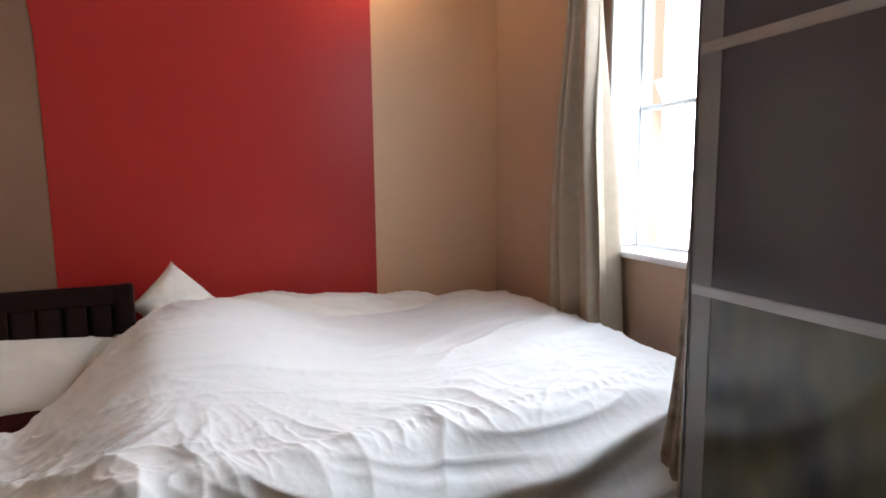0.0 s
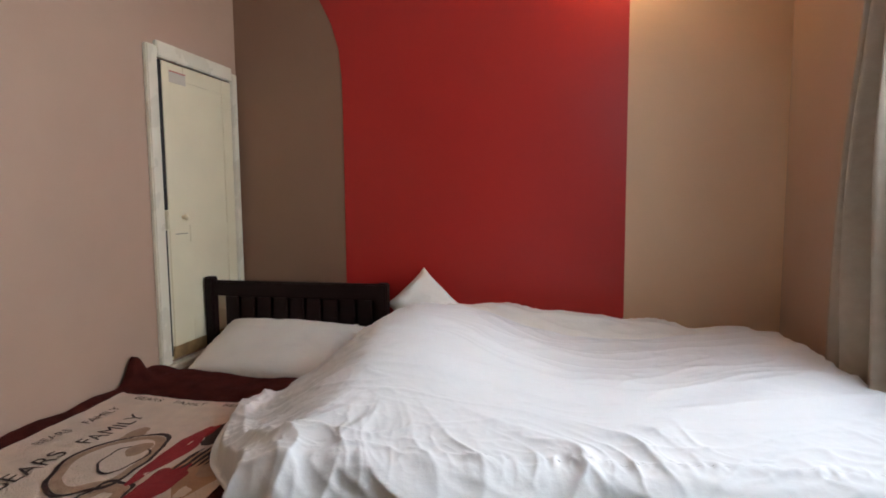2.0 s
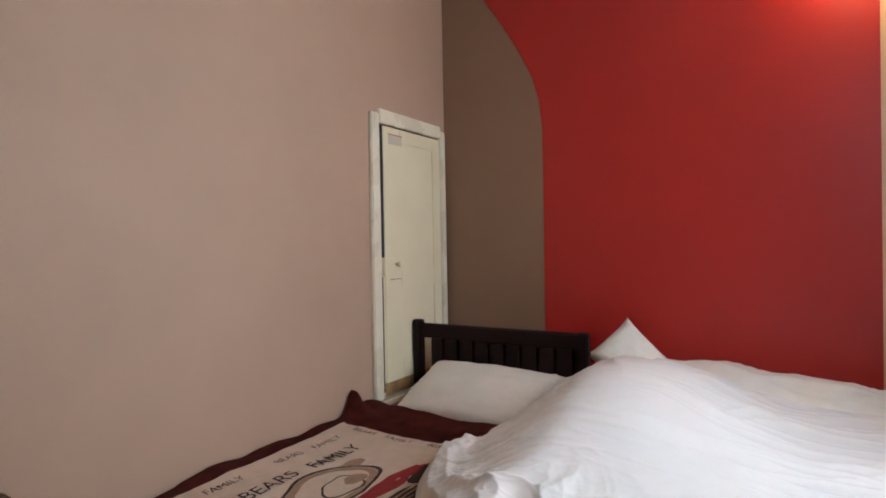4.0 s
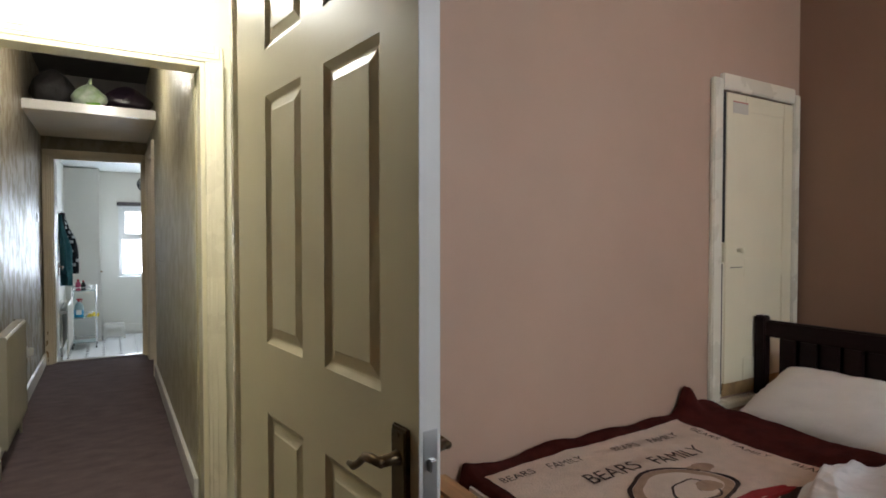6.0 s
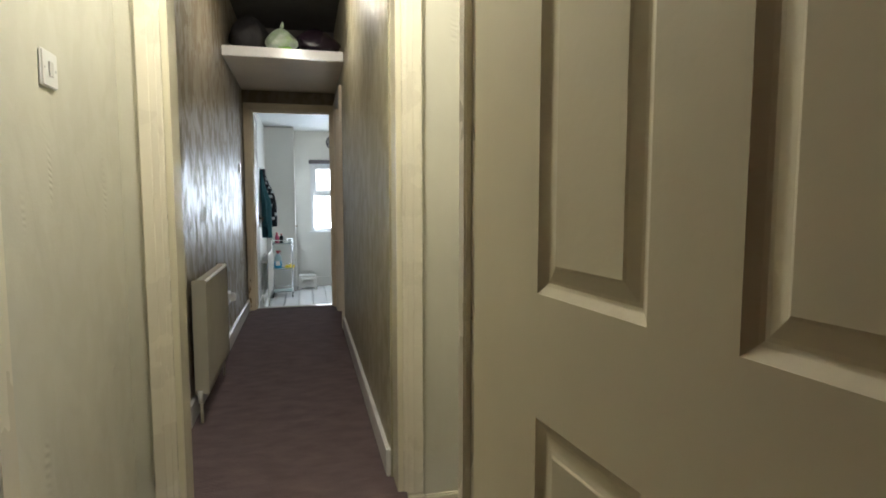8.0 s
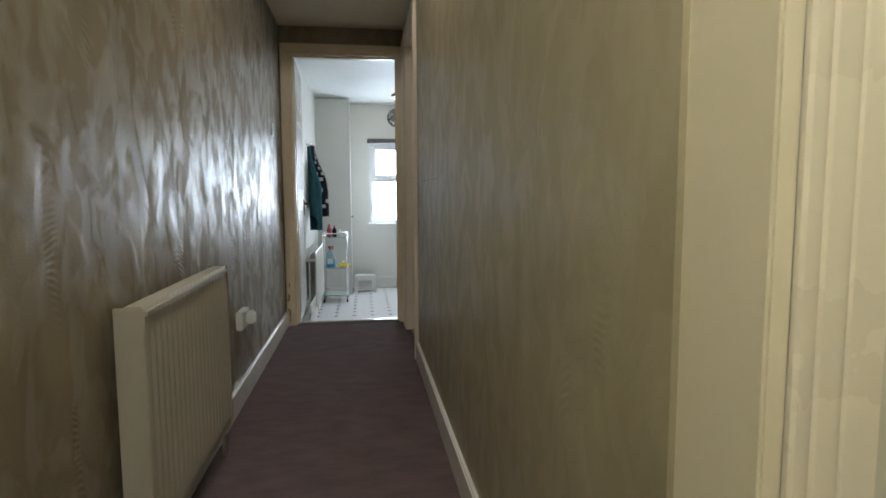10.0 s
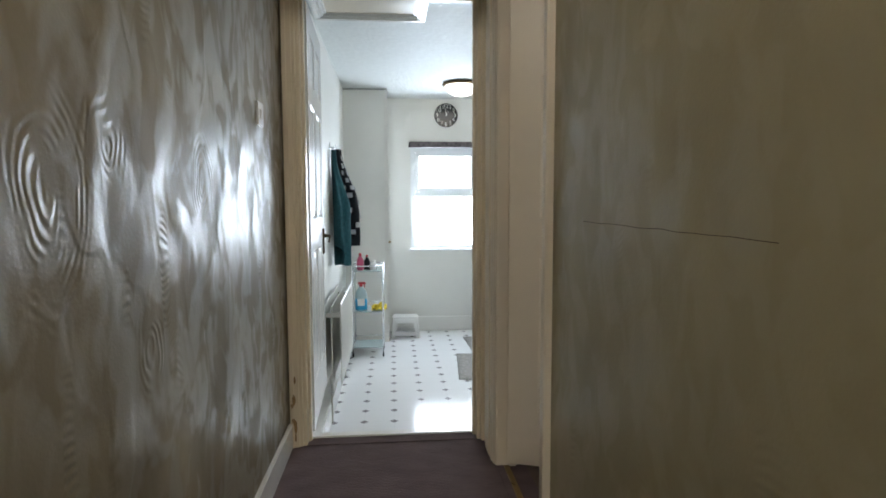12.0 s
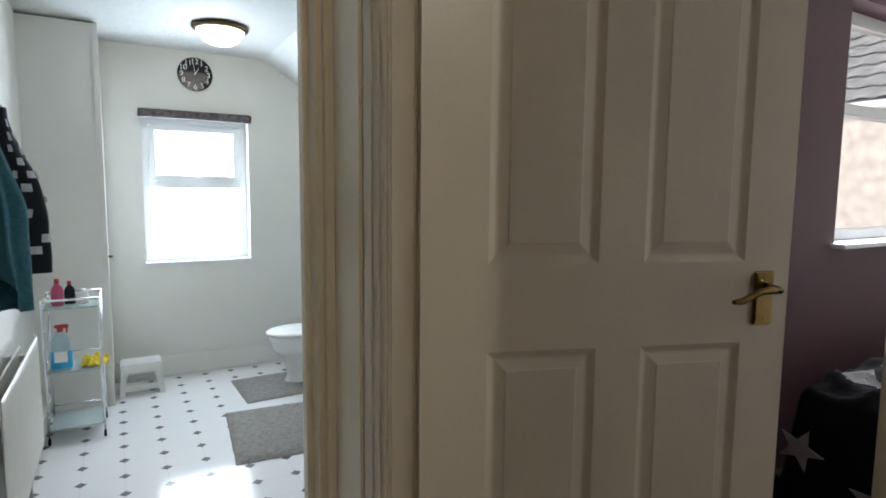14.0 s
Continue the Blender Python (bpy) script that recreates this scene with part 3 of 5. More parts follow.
part("strike_plate", B(-1.86, -1.835, -0.2035, -0.2005, 0.80, 0.97, 0.001), M_CREAM2, lin, "painted-over strike plate")
part("latch_hole", B(-1.855, -1.842, -0.2008, -0.1995, 0.925, 0.955), M_GAPSHADE, lin)
part("bolt_hole", B(-1.853, -1.842, -0.2008, -0.1995, 0.835, 0.862), M_GAPSHADE, lin)
architrave("frame_hall_opening", "x", -3.02, 1, -0.215, 0.575, 0.0, 2.0, 0.072, M_CREAM, "cream gloss architrave round the hall opening", thick=0.022)
lining("lining_hall_opening", "x", -3.145, -3.015, -0.215, 0.575, 0.0, 2.0, M_GLOSS, "cream gloss lining of the hall opening", 0.022, False)
architrave("frame_bathroom_door", "x", -6.89, 1, -0.285, 0.515, 0.0, 2.005, 0.055, M_TANFRAME, "beige moulded bathroom door architrave", sides="lt", thick=0.025)
part("side_board", B(-6.89, -6.865, 0.515, 0.545, 0.0, 2.06, 0.003), M_TANFRAME, bpy.data.objects["frame_bathroom_door"])
rp = random.Random(5)
for i in range(7):
    z, y, n_ = 0.03 + 0.30 * rp.random(), -0.336 + 0.020 * rp.random(), 7
    w_, h_ = 0.004 + 0.006 * rp.random(), 0.010 + 0.022 * rp.random()
    chip = [(-6.8638, y + w_ * math.cos(2 * math.pi * k / n_) * (0.6 + 0.5 * rp.random()), z + h_ * math.sin(2 * math.pi * k / n_) * (0.6 + 0.5 * rp.random())) for k in range(n_)]
    part("paint_chip", poly(chip, (-0.006, 0, 0)), M_STAIN, bpy.data.objects["frame_bathroom_door"], "chipped paint showing bare wood")
lining("lining_bathroom_door", "x", -7.005, -6.885, -0.285, 0.515, 0.0, 2.005, M_TANFRAME, "beige bathroom door lining", 0.016)
architrave("frame_back_bedroom_door", "y", 0.545, -1, -6.62, -5.885, 0.0, 2.0, 0.07, M_PALEDOOR, "beige moulded back bedroom door architrave", sides="lt", thick=0.02)
part("side_board", B(-5.885, -5.846, 0.523, 0.545, 0.0, 2.07, 0.004), M_PALEDOOR, bpy.data.objects["frame_back_bedroom_door"])
lining("lining_back_bedroom_door", "y", 0.54, 0.665, -6.62, -5.885, 0.0, 2.0, M_PALEDOOR, "beige back bedroom door lining", 0.010)
casing = tagged(new("frame_corner_casing"), "cream moulded boards filling the corner between two doorways", "door frame", "", "structure")
for y0, a0, a1 in ((0.530, -6.8645, -6.692), (0.523, -6.80, -6.705)):
    part("casing_board", B(a0, a1, y0, 0.5448, 0.0, 2.07, 0.003), M_TANFRAME, casing)
structure("trim_hall_south", B(-6.865, -3.15, -0.347, -0.329, 0.0, 0.115, 0.005), M_EDGE, "white gloss hall skirting board", "skirting")
structure("trim_hall_north", B(-5.846, -3.15, 0.527, 0.545, 0.0, 0.115, 0.005), M_EDGE, "white gloss hall skirting board", "skirting")
structure("trim_landing", B(-3.02, -2.998, 0.652, 1.3, -0.18, -0.015, 0.006), M_CREAM, "cream gloss landing skirting board", "skirting")
structure("trim_step_side", B(-3.02, -2.992, 0.585, 0.652, -0.18, -0.005, 0.006), M_CREAM, "cream gloss plinth block beside the step", "skirting")
bm = grid(24, 10, lambda u, v: (-3.012 + 0.034 * math.sin(math.pi * v) ** 0.7, -0.30 + 0.885 * u, 0.007 - 0.05 * v))
structure("stair_nosing", bm, M_CARPET, "rounded dark carpet edge of the step up", "step", smooth=True)
structure("stair_riser", B(-3.018, -3.0, -0.35, 0.60, -0.18, -0.03), M_CARPET, "dark carpeted riser of the step up", "step")
structure("trim_bathroom_threshold", B(-7.01, -6.957, -0.269, 0.499, 0.001, 0.010, 0.003), M_EDGE, "worn pale threshold strip at the bathroom door", "threshold")
structure("trim_back_bedroom_threshold", B(-6.60, -5.897, 0.566, 0.590, 0.004, 0.010, 0.002), M_BRASS, "worn brass carpet strip in the doorway", "threshold")
structure("trim_bedroom", B(-1.81, -1.795, 0.585, 2.36, 0.0, 0.12, 0.004), M_CREAM, "cream bedroom skirting board", "skirting")

# hairline crack in the hall plaster
crack = bmesh.new()
prev = None
for i in range(15):
    p = Vector((-5.61 + 0.64 * i / 14, 0.5435, 1.043 - 0.004 * i / 14 + 0.004 * noise.noise((i * 0.7, 3, 1))))
    if prev is not None:
        w = 0.0005
        v = [crack.verts.new(q) for q in (prev + Vector((0, 0, -w)), p + Vector((0, 0, -w)), p + Vector((0, 0, w)), prev + Vector((0, 0, w)))]
        crack.faces.new(v)
    prev = p
part("crack", crack, M_PRINTDARK, bpy.data.objects["wall_hall_north"], "hairline crack in the plaster")


# ---- doors ----
def lever_handle(door, x, z, y, sign, toward, material, half=0.075):
    """A scroll lever on a long backplate."""
    plate = part("backplate", B(x - 0.021, x + 0.021, min(y, y + sign * 0.007), max(y, y + sign * 0.007), z - half, z + half, 0.003), material, door)
    part("plate_border", B(x - 0.017, x + 0.017, min(y + sign * 0.007, y + sign * 0.0095), max(y + sign * 0.007, y + sign * 0.0095), z - half + 0.007, z + half - 0.007, 0.001), material, plate)
    part("neck", TB([(x, y + sign * 0.006, z + half * 0.4), (x, y + sign * 0.02, z + half * 0.4), (x, y + sign * 0.040, z + half * 0.4)], [0.012, 0.009, 0.008]), material, plate, smooth=True)
    pts = [(x - toward * 0.008, y + sign * 0.040, z + half * 0.4), (x + toward * 0.018, y + sign * 0.042, z + half * 0.41), (x + toward * 0.038, y + sign * 0.042, z + half * 0.36),
           (x + toward * 0.056, y + sign * 0.041, z + half * 0.16), (x + toward * 0.074, y + sign * 0.040, z + 0.001), (x + toward * 0.090, y + sign * 0.040, z + 0.001)]
    part("lever", TB(pts, [0.006, 0.0075, 0.0065, 0.0055, 0.006, 0.004], 10), material, plate, "curved scroll lever", True)
    for dz in (0.012 - half, half - 0.012):
        part("screw", TB([(x, y + sign * 0.008, z + dz), (x, y + sign * 0.0108, z + dz)], 0.004, 8), material, plate)


def six_panel_door(name, m, label, w, material, edge_material, stiles, handle_x, handle_z, handle_mat, toward, rails=(0.21, 0.845, 1.0, 1.54, 1.64, 1.87), h=1.975, t=0.036):
    """A moulded six-panel door leaf: x from the hinge to the free edge, y across its thickness."""
    d = thing(name, m, label, "door")
    d["kind"] = "structure"
    part("core", B(0.004, w - 0.003, -t / 2 + 0.010, t / 2 - 0.010, 0.004, h - 0.004), material, d)
    a0, a1, b0, b1 = stiles
    for x0, x1 in ((0, a0), (a1, b0), (b1, w - 0.002)):
        part("stile", B(x0, x1, -t / 2, t / 2, 0, h), material, d)
    part("lipping", B(w - 0.002, w, -t / 2, t / 2, 0, h, 0.0006, 1), edge_material, d, "white gloss closing edge")
    zs = (0, *rails, h)
    for z0, z1 in ((zs[0], zs[1]), (zs[2], zs[3]), (zs[4], zs[5]), (zs[6], zs[7])):
        for x0, x1 in ((a0, a1), (b0, b1)):
            part("rail", B(x0, x1, -t / 2, t / 2, z0, z1), material, d)
    for z0, z1 in ((zs[1], zs[2]), (zs[3], zs[4]), (zs[5], zs[6])):
        for x0, x1 in ((a0, a1), (b0, b1)):
            for s in (-1, 1):
                bm = bmesh.new()
                lv = ((0.0, t / 2 - 0.0005), (0.010, t / 2 - 0.006), (0.014, t / 2 - 0.0075), (0.018, t / 2 - 0.0072), (0.034, t / 2 - 0.003), (0.037, t / 2 - 0.0015), (0.040, t / 2 - 0.0015))
                rings = [[bm.verts.new(p) for p in ((x0 + i, s * y, z0 + i), (x1 - i, s * y, z0 + i), (x1 - i, s * y, z1 - i), (x0 + i, s * y, z1 - i))] for i, y in lv]
                for p, q in zip(rings, rings[1:]):
                    for k in range(4):
                        bm.faces.new((p[k], p[(k + 1) % 4], q[(k + 1) % 4], q[k]))
                bm.faces.new(rings[-1])
                part("panel", bm, material, d)
    for s in (-1, 1):
        lever_handle(d, handle_x, handle_z, s * t / 2, s, toward, handle_mat, 0.052 if handle_mat is M_BRASS else 0.075)
    part("latch_plate", B(w, w + 0.0015, -0.012, 0.012, handle_z - 0.06, handle_z + 0.075, 0.0005), M_STEEL, d, "nickel latch plate")
    part("latch_bolt", B(w, w + 0.010, -0.006, 0.006, handle_z + 0.018, handle_z + 0.036, 0.002), M_STEEL, d)
    for z in (0.22, 1.0, 1.72):
        part("hinge", TB([(0.0, t / 2 + 0.004, z - 0.04), (0.0, t / 2 + 0.004, z + 0.04)], 0.006, 10), M_BRASSDARK, d)
    return d


def frame2d(p, q):
    """A pose at p whose x axis runs to q in plan."""
    return math.degrees(math.atan2(q[1] - p[1], q[0] - p[0]))


a = frame2d((-1.797, 0.498), (-1.018, 0.585))
six_panel_door("door_bedroom", pose(-1.797, 0.498, 0.005, 0, 0, a), "cream six-panel bedroom door standing open into the room", 0.783, M_CREAM2, M_EDGE,
               (0.192, 0.386, 0.485, 0.681), 0.742, 0.892, M_BRASSDARK, -1)
a = frame2d((-6.588, 0.563), (-6.345, 1.235))
bd = bpy.data.objects["door_bedroom"]
strap = bmesh.new()
grid(3, 18, lambda u, v: (0.662 + 0.018 * u + 0.004 * math.sin(4 * v), 0.072 + 0.006 * math.sin(5 * v), 0.90 - 0.34 * v), strap)
st_ = part("key_strap", strap, M_YELLOW, bd, "yellow strap hung on the inner handle", True)
st_.modifiers.new("thickness", "SOLIDIFY").thickness = 0.003
six_panel_door("door_back_bedroom", pose(-6.590, 0.585, 0.03, 0, 0, a), "off-white six-panel bedroom door standing ajar", 0.712, M_PALEDOOR, M_PALEDOOR,
               (0.118, 0.322, 0.41, 0.615), 0.655, 0.93, M_BRASS, -1)
six_panel_door("door_bathroom", pose(-7.02, -0.272, 0.012, 0, 0, 180.0 + 2.2), "white six-panel bathroom door opened flat to the wall", 0.715, M_EDGE, M_EDGE,
               (0.11, 0.315, 0.405, 0.612), 0.655, 0.86, M_BRASSDARK, -1)


# ---- windows ----
def casement(name, m, label, w, h, depth, transom, sill_out, mat_frame=M_UPVC, f=0.055, sash=True):
    """A window: x along the wall, y outwards, z up from the sill."""
    win = tagged(thing(name, m, label, "window"), kind="structure")
    for x0, x1, z0, z1 in ((0, f, 0, h), (w - f, w, 0, h), (f, w - f, 0, f), (f, w - f, h - f, h), (f, w - f, transom - f / 2, transom + f / 2)):
        part("window_frame", B(x0, x1, depth, depth + 0.06, z0, z1, 0.006), mat_frame, win)
    if sash:
        s = 0.045
        z0, z1 = transom + f / 2, h - f
        for a0, a1, c0, c1 in ((f, f + s, z0, z1), (w - f - s, w - f, z0, z1), (f + s, w - f - s, z0, z0 + s), (f + s, w - f - s, z1 - s, z1)):
            part("sash", B(a0, a1, depth - 0.012, depth + 0.045, c0, c1, 0.005), mat_frame, win)
        part("window_handle", B(w / 2 - 0.05, w / 2 + 0.05, depth - 0.035, depth - 0.012, z0 + 0.012, z0 + 0.03, 0.005), mat_frame, win)
    for z0, z1 in ((f, transom - f / 2), (transom + f / 2, h - f)):
        p = part("pane", B(f - 0.004, w - f + 0.004, depth + 0.025, depth + 0.03, z0, z1), pane, win)
        p.visible_shadow = False
    part("window_sill", B(-0.03, w + 0.03, -sill_out, depth, -0.016, 0.005, 0.004), mat_frame, win, "white sill board")
    return win


casement("window_bedroom", pose(0.85, 2.08, 0.985, 0, 0, -90), "white bedroom window with a top transom", 0.92, 1.43, 0.13, 0.53, 0.035, f=0.016, sash=False)
for y0, y1, z0, z1 in ((2.069, 2.079, 0.995, 2.418), (1.161, 1.171, 0.995, 2.418), (1.171, 2.069, 2.408, 2.418)):
    part("reveal_board", B(0.852, 0.978, y0, y1, z0, z1), M_UPVC, bpy.data.objects["wall_east"], "white painted window reveal")
casement("window_bathroom", pose(-10.69, 0.325, 0.575, 0, 0, 90), "white bathroom window with a top-hung sash", 0.79, 1.145, 0.10, 0.62, 0.012)
casement("window_back_bedroom", pose(-7.02, 2.88, 0.94, 0, 0, 90), "white back bedroom window with sill", 1.12, 1.06, 0.10, 0.62, 0.06, sash=False)


# ---- bedroom: the large bed ----
def duvet_height(x, y):
    top = 0.685
    crest = 0.13 * math.exp(-((x + 0.62) / 0.33) ** 2 - ((y - 2.38) / 0.60) ** 2)
    sag = -0.035 * math.exp(-((x - 0.05) / 0.35) ** 2 - ((y - 2.3) / 0.5) ** 2)
    swell = 0.025 * math.exp(-((x - 0.45) / 0.3) ** 2 - ((y - 2.0) / 0.7) ** 2)
    z = top + crest + sag + swell
    foot = 1.37 + 0.05 * math.sin(2.2 * x + 0.6) - 0.06 * smooth01((x + 0.1) / 0.8)
    z -= 0.62 * smooth01((foot + 0.10 - y) / 0.42) ** 1.9
    lx = -0.72 - 0.05 * math.sin(3 * y)
    z -= 0.13 * smooth01((lx - x) / 0.40)
    z -= 0.10 * smooth01((duvet_left(y) + 0.045 - x) / 0.045)
    z -= 0.30 * smooth01((x - 0.70) / 0.12)
    z += 0.03 * smooth01((x - 0.2) / 0.5)
    z -= 0.05 * smooth01((y - 2.62) / 0.25) * smooth01((x + 0.75) / 0.3)
    return z


def ridge(v, p=2.0):
    return (1.0 - min(1.0, abs(v))) ** p


def duvet_left(y):
    """The edge of the duvet that lies over the single bed."""
    e = -0.93 - 0.27 * math.exp(-((y - 1.93) / 0.34) ** 2) + 0.10 * smooth01((1.65 - y) / 0.3)
    return e + 0.025 * noise.noise((y * 5, 1, 4))


def duvet_point(u, v):
    y = 1.02 + 1.94 * v
    xl = duvet_left(y)
    x = xl + (0.79 - xl) * u
    z = duvet_height(x, y)
    # soft creases that fan out from the raised crest
    dx, dy = x + 0.50, y - 1.95
    r = math.hypot(dx, dy)
    a = math.atan2(dy, dx) + 0.45 * noise.noise((x * 2.6, y * 2.6, 7.3))
    hem = 1.405 + 0.05 * math.sin(2.2 * x + 0.6) - 0.06 * smooth01((x + 0.1) / 0.8)
    drop = smooth01((hem + 0.04 - y) / 0.10)
    fan = ridge(noise.noise((a * 2.6, r * 0.6, 4.2)) * 2.4, 2.2) * smooth01((r - 0.12) / 0.5) * 0.008
    pull = smooth01(-dy / 0.25) * smooth01((r - 0.30) / 0.35) * (1 - 0.6 * smooth01((x - 0.1) / 0.4))
    fan += pull * (1 - drop) * (0.007 * ridge(noise.noise((a * 3.6 + 1.2 * r, r * 1.6, 1.2)) * 2.1, 1.8) + 0.004 * ridge(noise.noise((a * 9.0, r * 1.8, 6.2)) * 2.4, 3.0))
    side = smooth01((-0.42 - x) / 0.22) * smooth01((r - 0.20) / 0.30) * smooth01((2.45 - y) / 0.4)
    fan += side * (0.013 * ridge(noise.noise((a * 4.2 + 0.8 * r, r * 1.3, 2.7)) * 2.2, 2.0) + 0.007 * ridge(noise.noise((a * 9.5, r * 2.4, 9.1)) * 2.4, 2.4))
    # swags slung in shallow loops across the hanging foot
    loop = z - 0.42 * (x - 0.05) ** 2 + 0.05 * noise.noise((x * 1.6, y * 1.6, 9.0))
    hang = smooth01((hem + 0.10 - y) / 0.16) * smooth01((x + 0.80) / 0.35)
    swag = (0.5 + 0.5 * math.sin(loop * 46.0 + 1.5 * noise.noise((x * 2, y, 2)))) ** 1.8 * (0.026 + 0.020 * noise.noise((x * 2.4, loop * 5, 5))) * hang
    swag += 0.008 * ridge(noise.noise((loop * 16.0, x * 1.8, 3.0)) * 2.6, 2.6) * hang
    # gathers along the edge over the single bed
    edge = smooth01((xl + 0.42 - x) / 0.36)
    pleat = ridge(math.sin((x * 0.75 + 0.62 * y) * 19 + 3.2 * noise.noise((x * 2.5, y * 2.5, 1))) * 1.15, 1.3) * 0.015 * edge * smooth01((2.35 - y) / 0.5)
    # sharp small creases, thin where the cloth is pinched
    wx, wy = x + 0.05 * noise.noise((x * 4, y * 4, 1.7)), y + 0.05 * noise.noise((x * 4, y * 4, 5.1))
    busy = max(edge, smooth01((1.80 - y) / 0.35), 0.35 * smooth01((2.3 - y) / 0.4))
    crease = busy * (1 - 0.7 * drop) * (0.006 * ridge(noise.noise((wx * 3.6 + wy * 3, wy * 8 - wx * 3, 2.2)) * 3.0, 3.6) + 0.0028 * ridge(noise.noise((wx * 9 - wy * 5, wy * 13 + wx * 7, 8.0)) * 3.0, 3.4)
                     + 0.0012 * ridge(noise.noise((wx * 22, wy * 20 + wx * 9, 3.0)) * 2.6, 2.6))
    crease += 0.010 * ridge(noise.noise((wx * 5.5, wy * 8.5, 3.3)) * 2.6, 3.0) * edge
    # long low folds over the top, and a puckered seam along the foot edge
    top = smooth01((y - 1.55) / 0.3) * (1 - edge)
    long = top * (0.010 * ridge(noise.noise((wx * 1.1 + 0.5 * wy, wy * 5.0, 2.0)) * 2.6, 3.0) + 0.004 * ridge(noise.noise((wx * 2.6 - 0.8 * wy, wy * 11.0, 7.0)) * 2.6, 3.0))
    seam = math.exp(-((y - hem - 0.055) / 0.024) ** 2) * smooth01((x + 0.45) / 0.2)
    crimp = seam * (0.007 * ridge(noise.noise((wx * 26, y * 9, 7.7)) * 2.2, 1.8) + 0.005 * noise.noise((wx * 48, y * 22, 1.3)))
    fine = 0.003 * fbm(x * 5, y * 6, 3.0) + 0.0010 * fbm(x * 26, y * 24, 5.0, 2)
    z += fan + 0.5 * swag + pleat + crease + long + fine + crimp
    y -= swag
    wob = 0.02 * noise.noise((x * 4, y * 4, 6))
    return (x + wob, y + 0.02 * noise.noise((x * 5, y * 5, 8)), max(z, 0.03 if x > -0.86 else 0.522))


duvet = thing("duvet", pose(0, 0, 0), "rumpled white cotton duvet spread over the bed", "duvet")
cover = part("cover", grid(400, 380, duvet_point), M_DUVET, duvet, smooth=True)
sol = cover.modifiers.new("thickness", "SOLIDIFY")
sol.thickness, sol.offset = 0.02, -1

stitch = []
for i in range(90):
    u = 0.34 + 0.62 * i / 89
    x = duvet_left(1.45) + (0.79 - duvet_left(1.45)) * u
    y = 1.460 + 0.05 * math.sin(2.2 * x + 0.6) - 0.06 * smooth01((x + 0.1) / 0.8)
    p = duvet_point(u, (y - 1.02) / 1.94)
    stitch.append((p[0], p[1] + 0.0015, p[2] - 0.0022))
part("seam", TB(stitch, 0.0022, 6), M_DUVET, duvet, "puckered stitched seam along the foot edge", True)

bed = thing("double_bed", pose(0, 0, 0), "divan double bed hidden under a white duvet", "bed")
part("base", B(-0.66, 0.66, 1.32, 2.98, 0.04, 0.34, 0.02), M_BEDBASE, bed)
part("mattress", B(-0.66, 0.66, 1.33, 2.98, 0.34, 0.56, 0.05, 3), M_DUVET, bed)
for x in (-0.55, 0.55):
    for y in (1.5, 2.85):
        part("foot", TB([(x, y, 0), (x, y, 0.045)], 0.03), M_BLACK, bed)


def pillow_mesh(w, d, h, seed):
    """A pillow with drawn-in edges and pointed corners, standing on z = 0."""
    bm = bmesh.new()
    n = 26
    for s in (1, -1):
        def fn(u, v, s=s):
            a, b = 2 * u - 1, 2 * v - 1
            e = max(0.0, (1 - a * a) * (1 - b * b)) ** 0.42
            pull = 1 - 0.07 * (1 - abs(a) ** 3) * abs(b) ** 6
            pully = 1 - 0.07 * (1 - abs(b) ** 3) * abs(a) ** 6
            c = 0.014 * fbm(a * 2.2 + seed, b * 2.2, seed) * e + 0.006 * fbm(a * 7, b * 7, seed + s)
            return (a * w / 2 * pully, b * d / 2 * pull, h / 2 + s * e * h / 2 + c)
        grid(n, n, fn, bm)
    bmesh.ops.remove_doubles(bm, verts=bm.verts, dist=0.002)
    return bm


def pillow(m, w, d, h, seed, material, label):
    p = solo("pillow", pillow_mesh(w, d, h, seed), material, label, "pillow", "pillows on the beds", True)
    p.matrix_basis = m
    return p


pillow(pose(-0.775, 2.90, 0.735, 68, 46, 6), 0.25, 0.25, 0.17, 2.0, M_PILLOW, "cream pillow standing on its corner against the wall")
def sheet_point(u, v):
    x, y = -0.66 + 1.26 * u, 2.60 + 0.38 * v
    crest = 0.758 - 0.035 * smooth01((x + 0.3) / 0.5) - 0.09 * smooth01((x - 0.25) / 0.35)
    roll = math.sin(math.pi * min(1.0, max(0.0, v))) ** 0.7
    z = 0.60 + (crest - 0.60) * roll
    z += 0.020 * noise.noise((x * 5.5, y * 3, 1.0)) * roll + 0.014 * ridge(noise.noise((x * 5 + 2 * y, y * 12, 6.0)) * 2.2, 2) * roll
    return (x, y + 0.02 * noise.noise((x * 4, 2, 2)), z)


rolled = solo("bed_sheet", grid(110, 40, sheet_point), M_PILLOW, "crumpled cream sheet pushed to the head of the bed", "sheet", smooth=True)
rolled.modifiers.new("thickness", "SOLIDIFY").thickness = 0.006
pillow(pose(-0.20, 2.84, 0.56, 10, 0, 4), 0.68, 0.42, 0.13, 5.0, M_PILLOW, "rumpled cream pillow at the head of the bed")
pillow(pose(0.30, 2.84, 0.545, 8, 3, -4), 0.55, 0.38, 0.11, 8.0, M_PILLOW, "flat rumpled cream pillow at the head of the bed")

# ---- bedroom: the single bed ----
sb = thing("single_bed", pose(0, 0, 0), "low single bed with dark wooden slatted headboard", "bed")
hy = 2.70
hb = part("headboard", B(-1.792, -0.88, hy - 0.014, hy + 0.014, 0.795, 0.868, 0.006), M_DARKWOOD, sb, "dark wooden top rail")
for x, z in ((-1.792, 0.885), (-0.925, 0.872)):
    part("post", B(x, x + 0.048, hy - 0.024, hy + 0.024, 0.0, z, 0.006), M_DARKWOOD, sb)
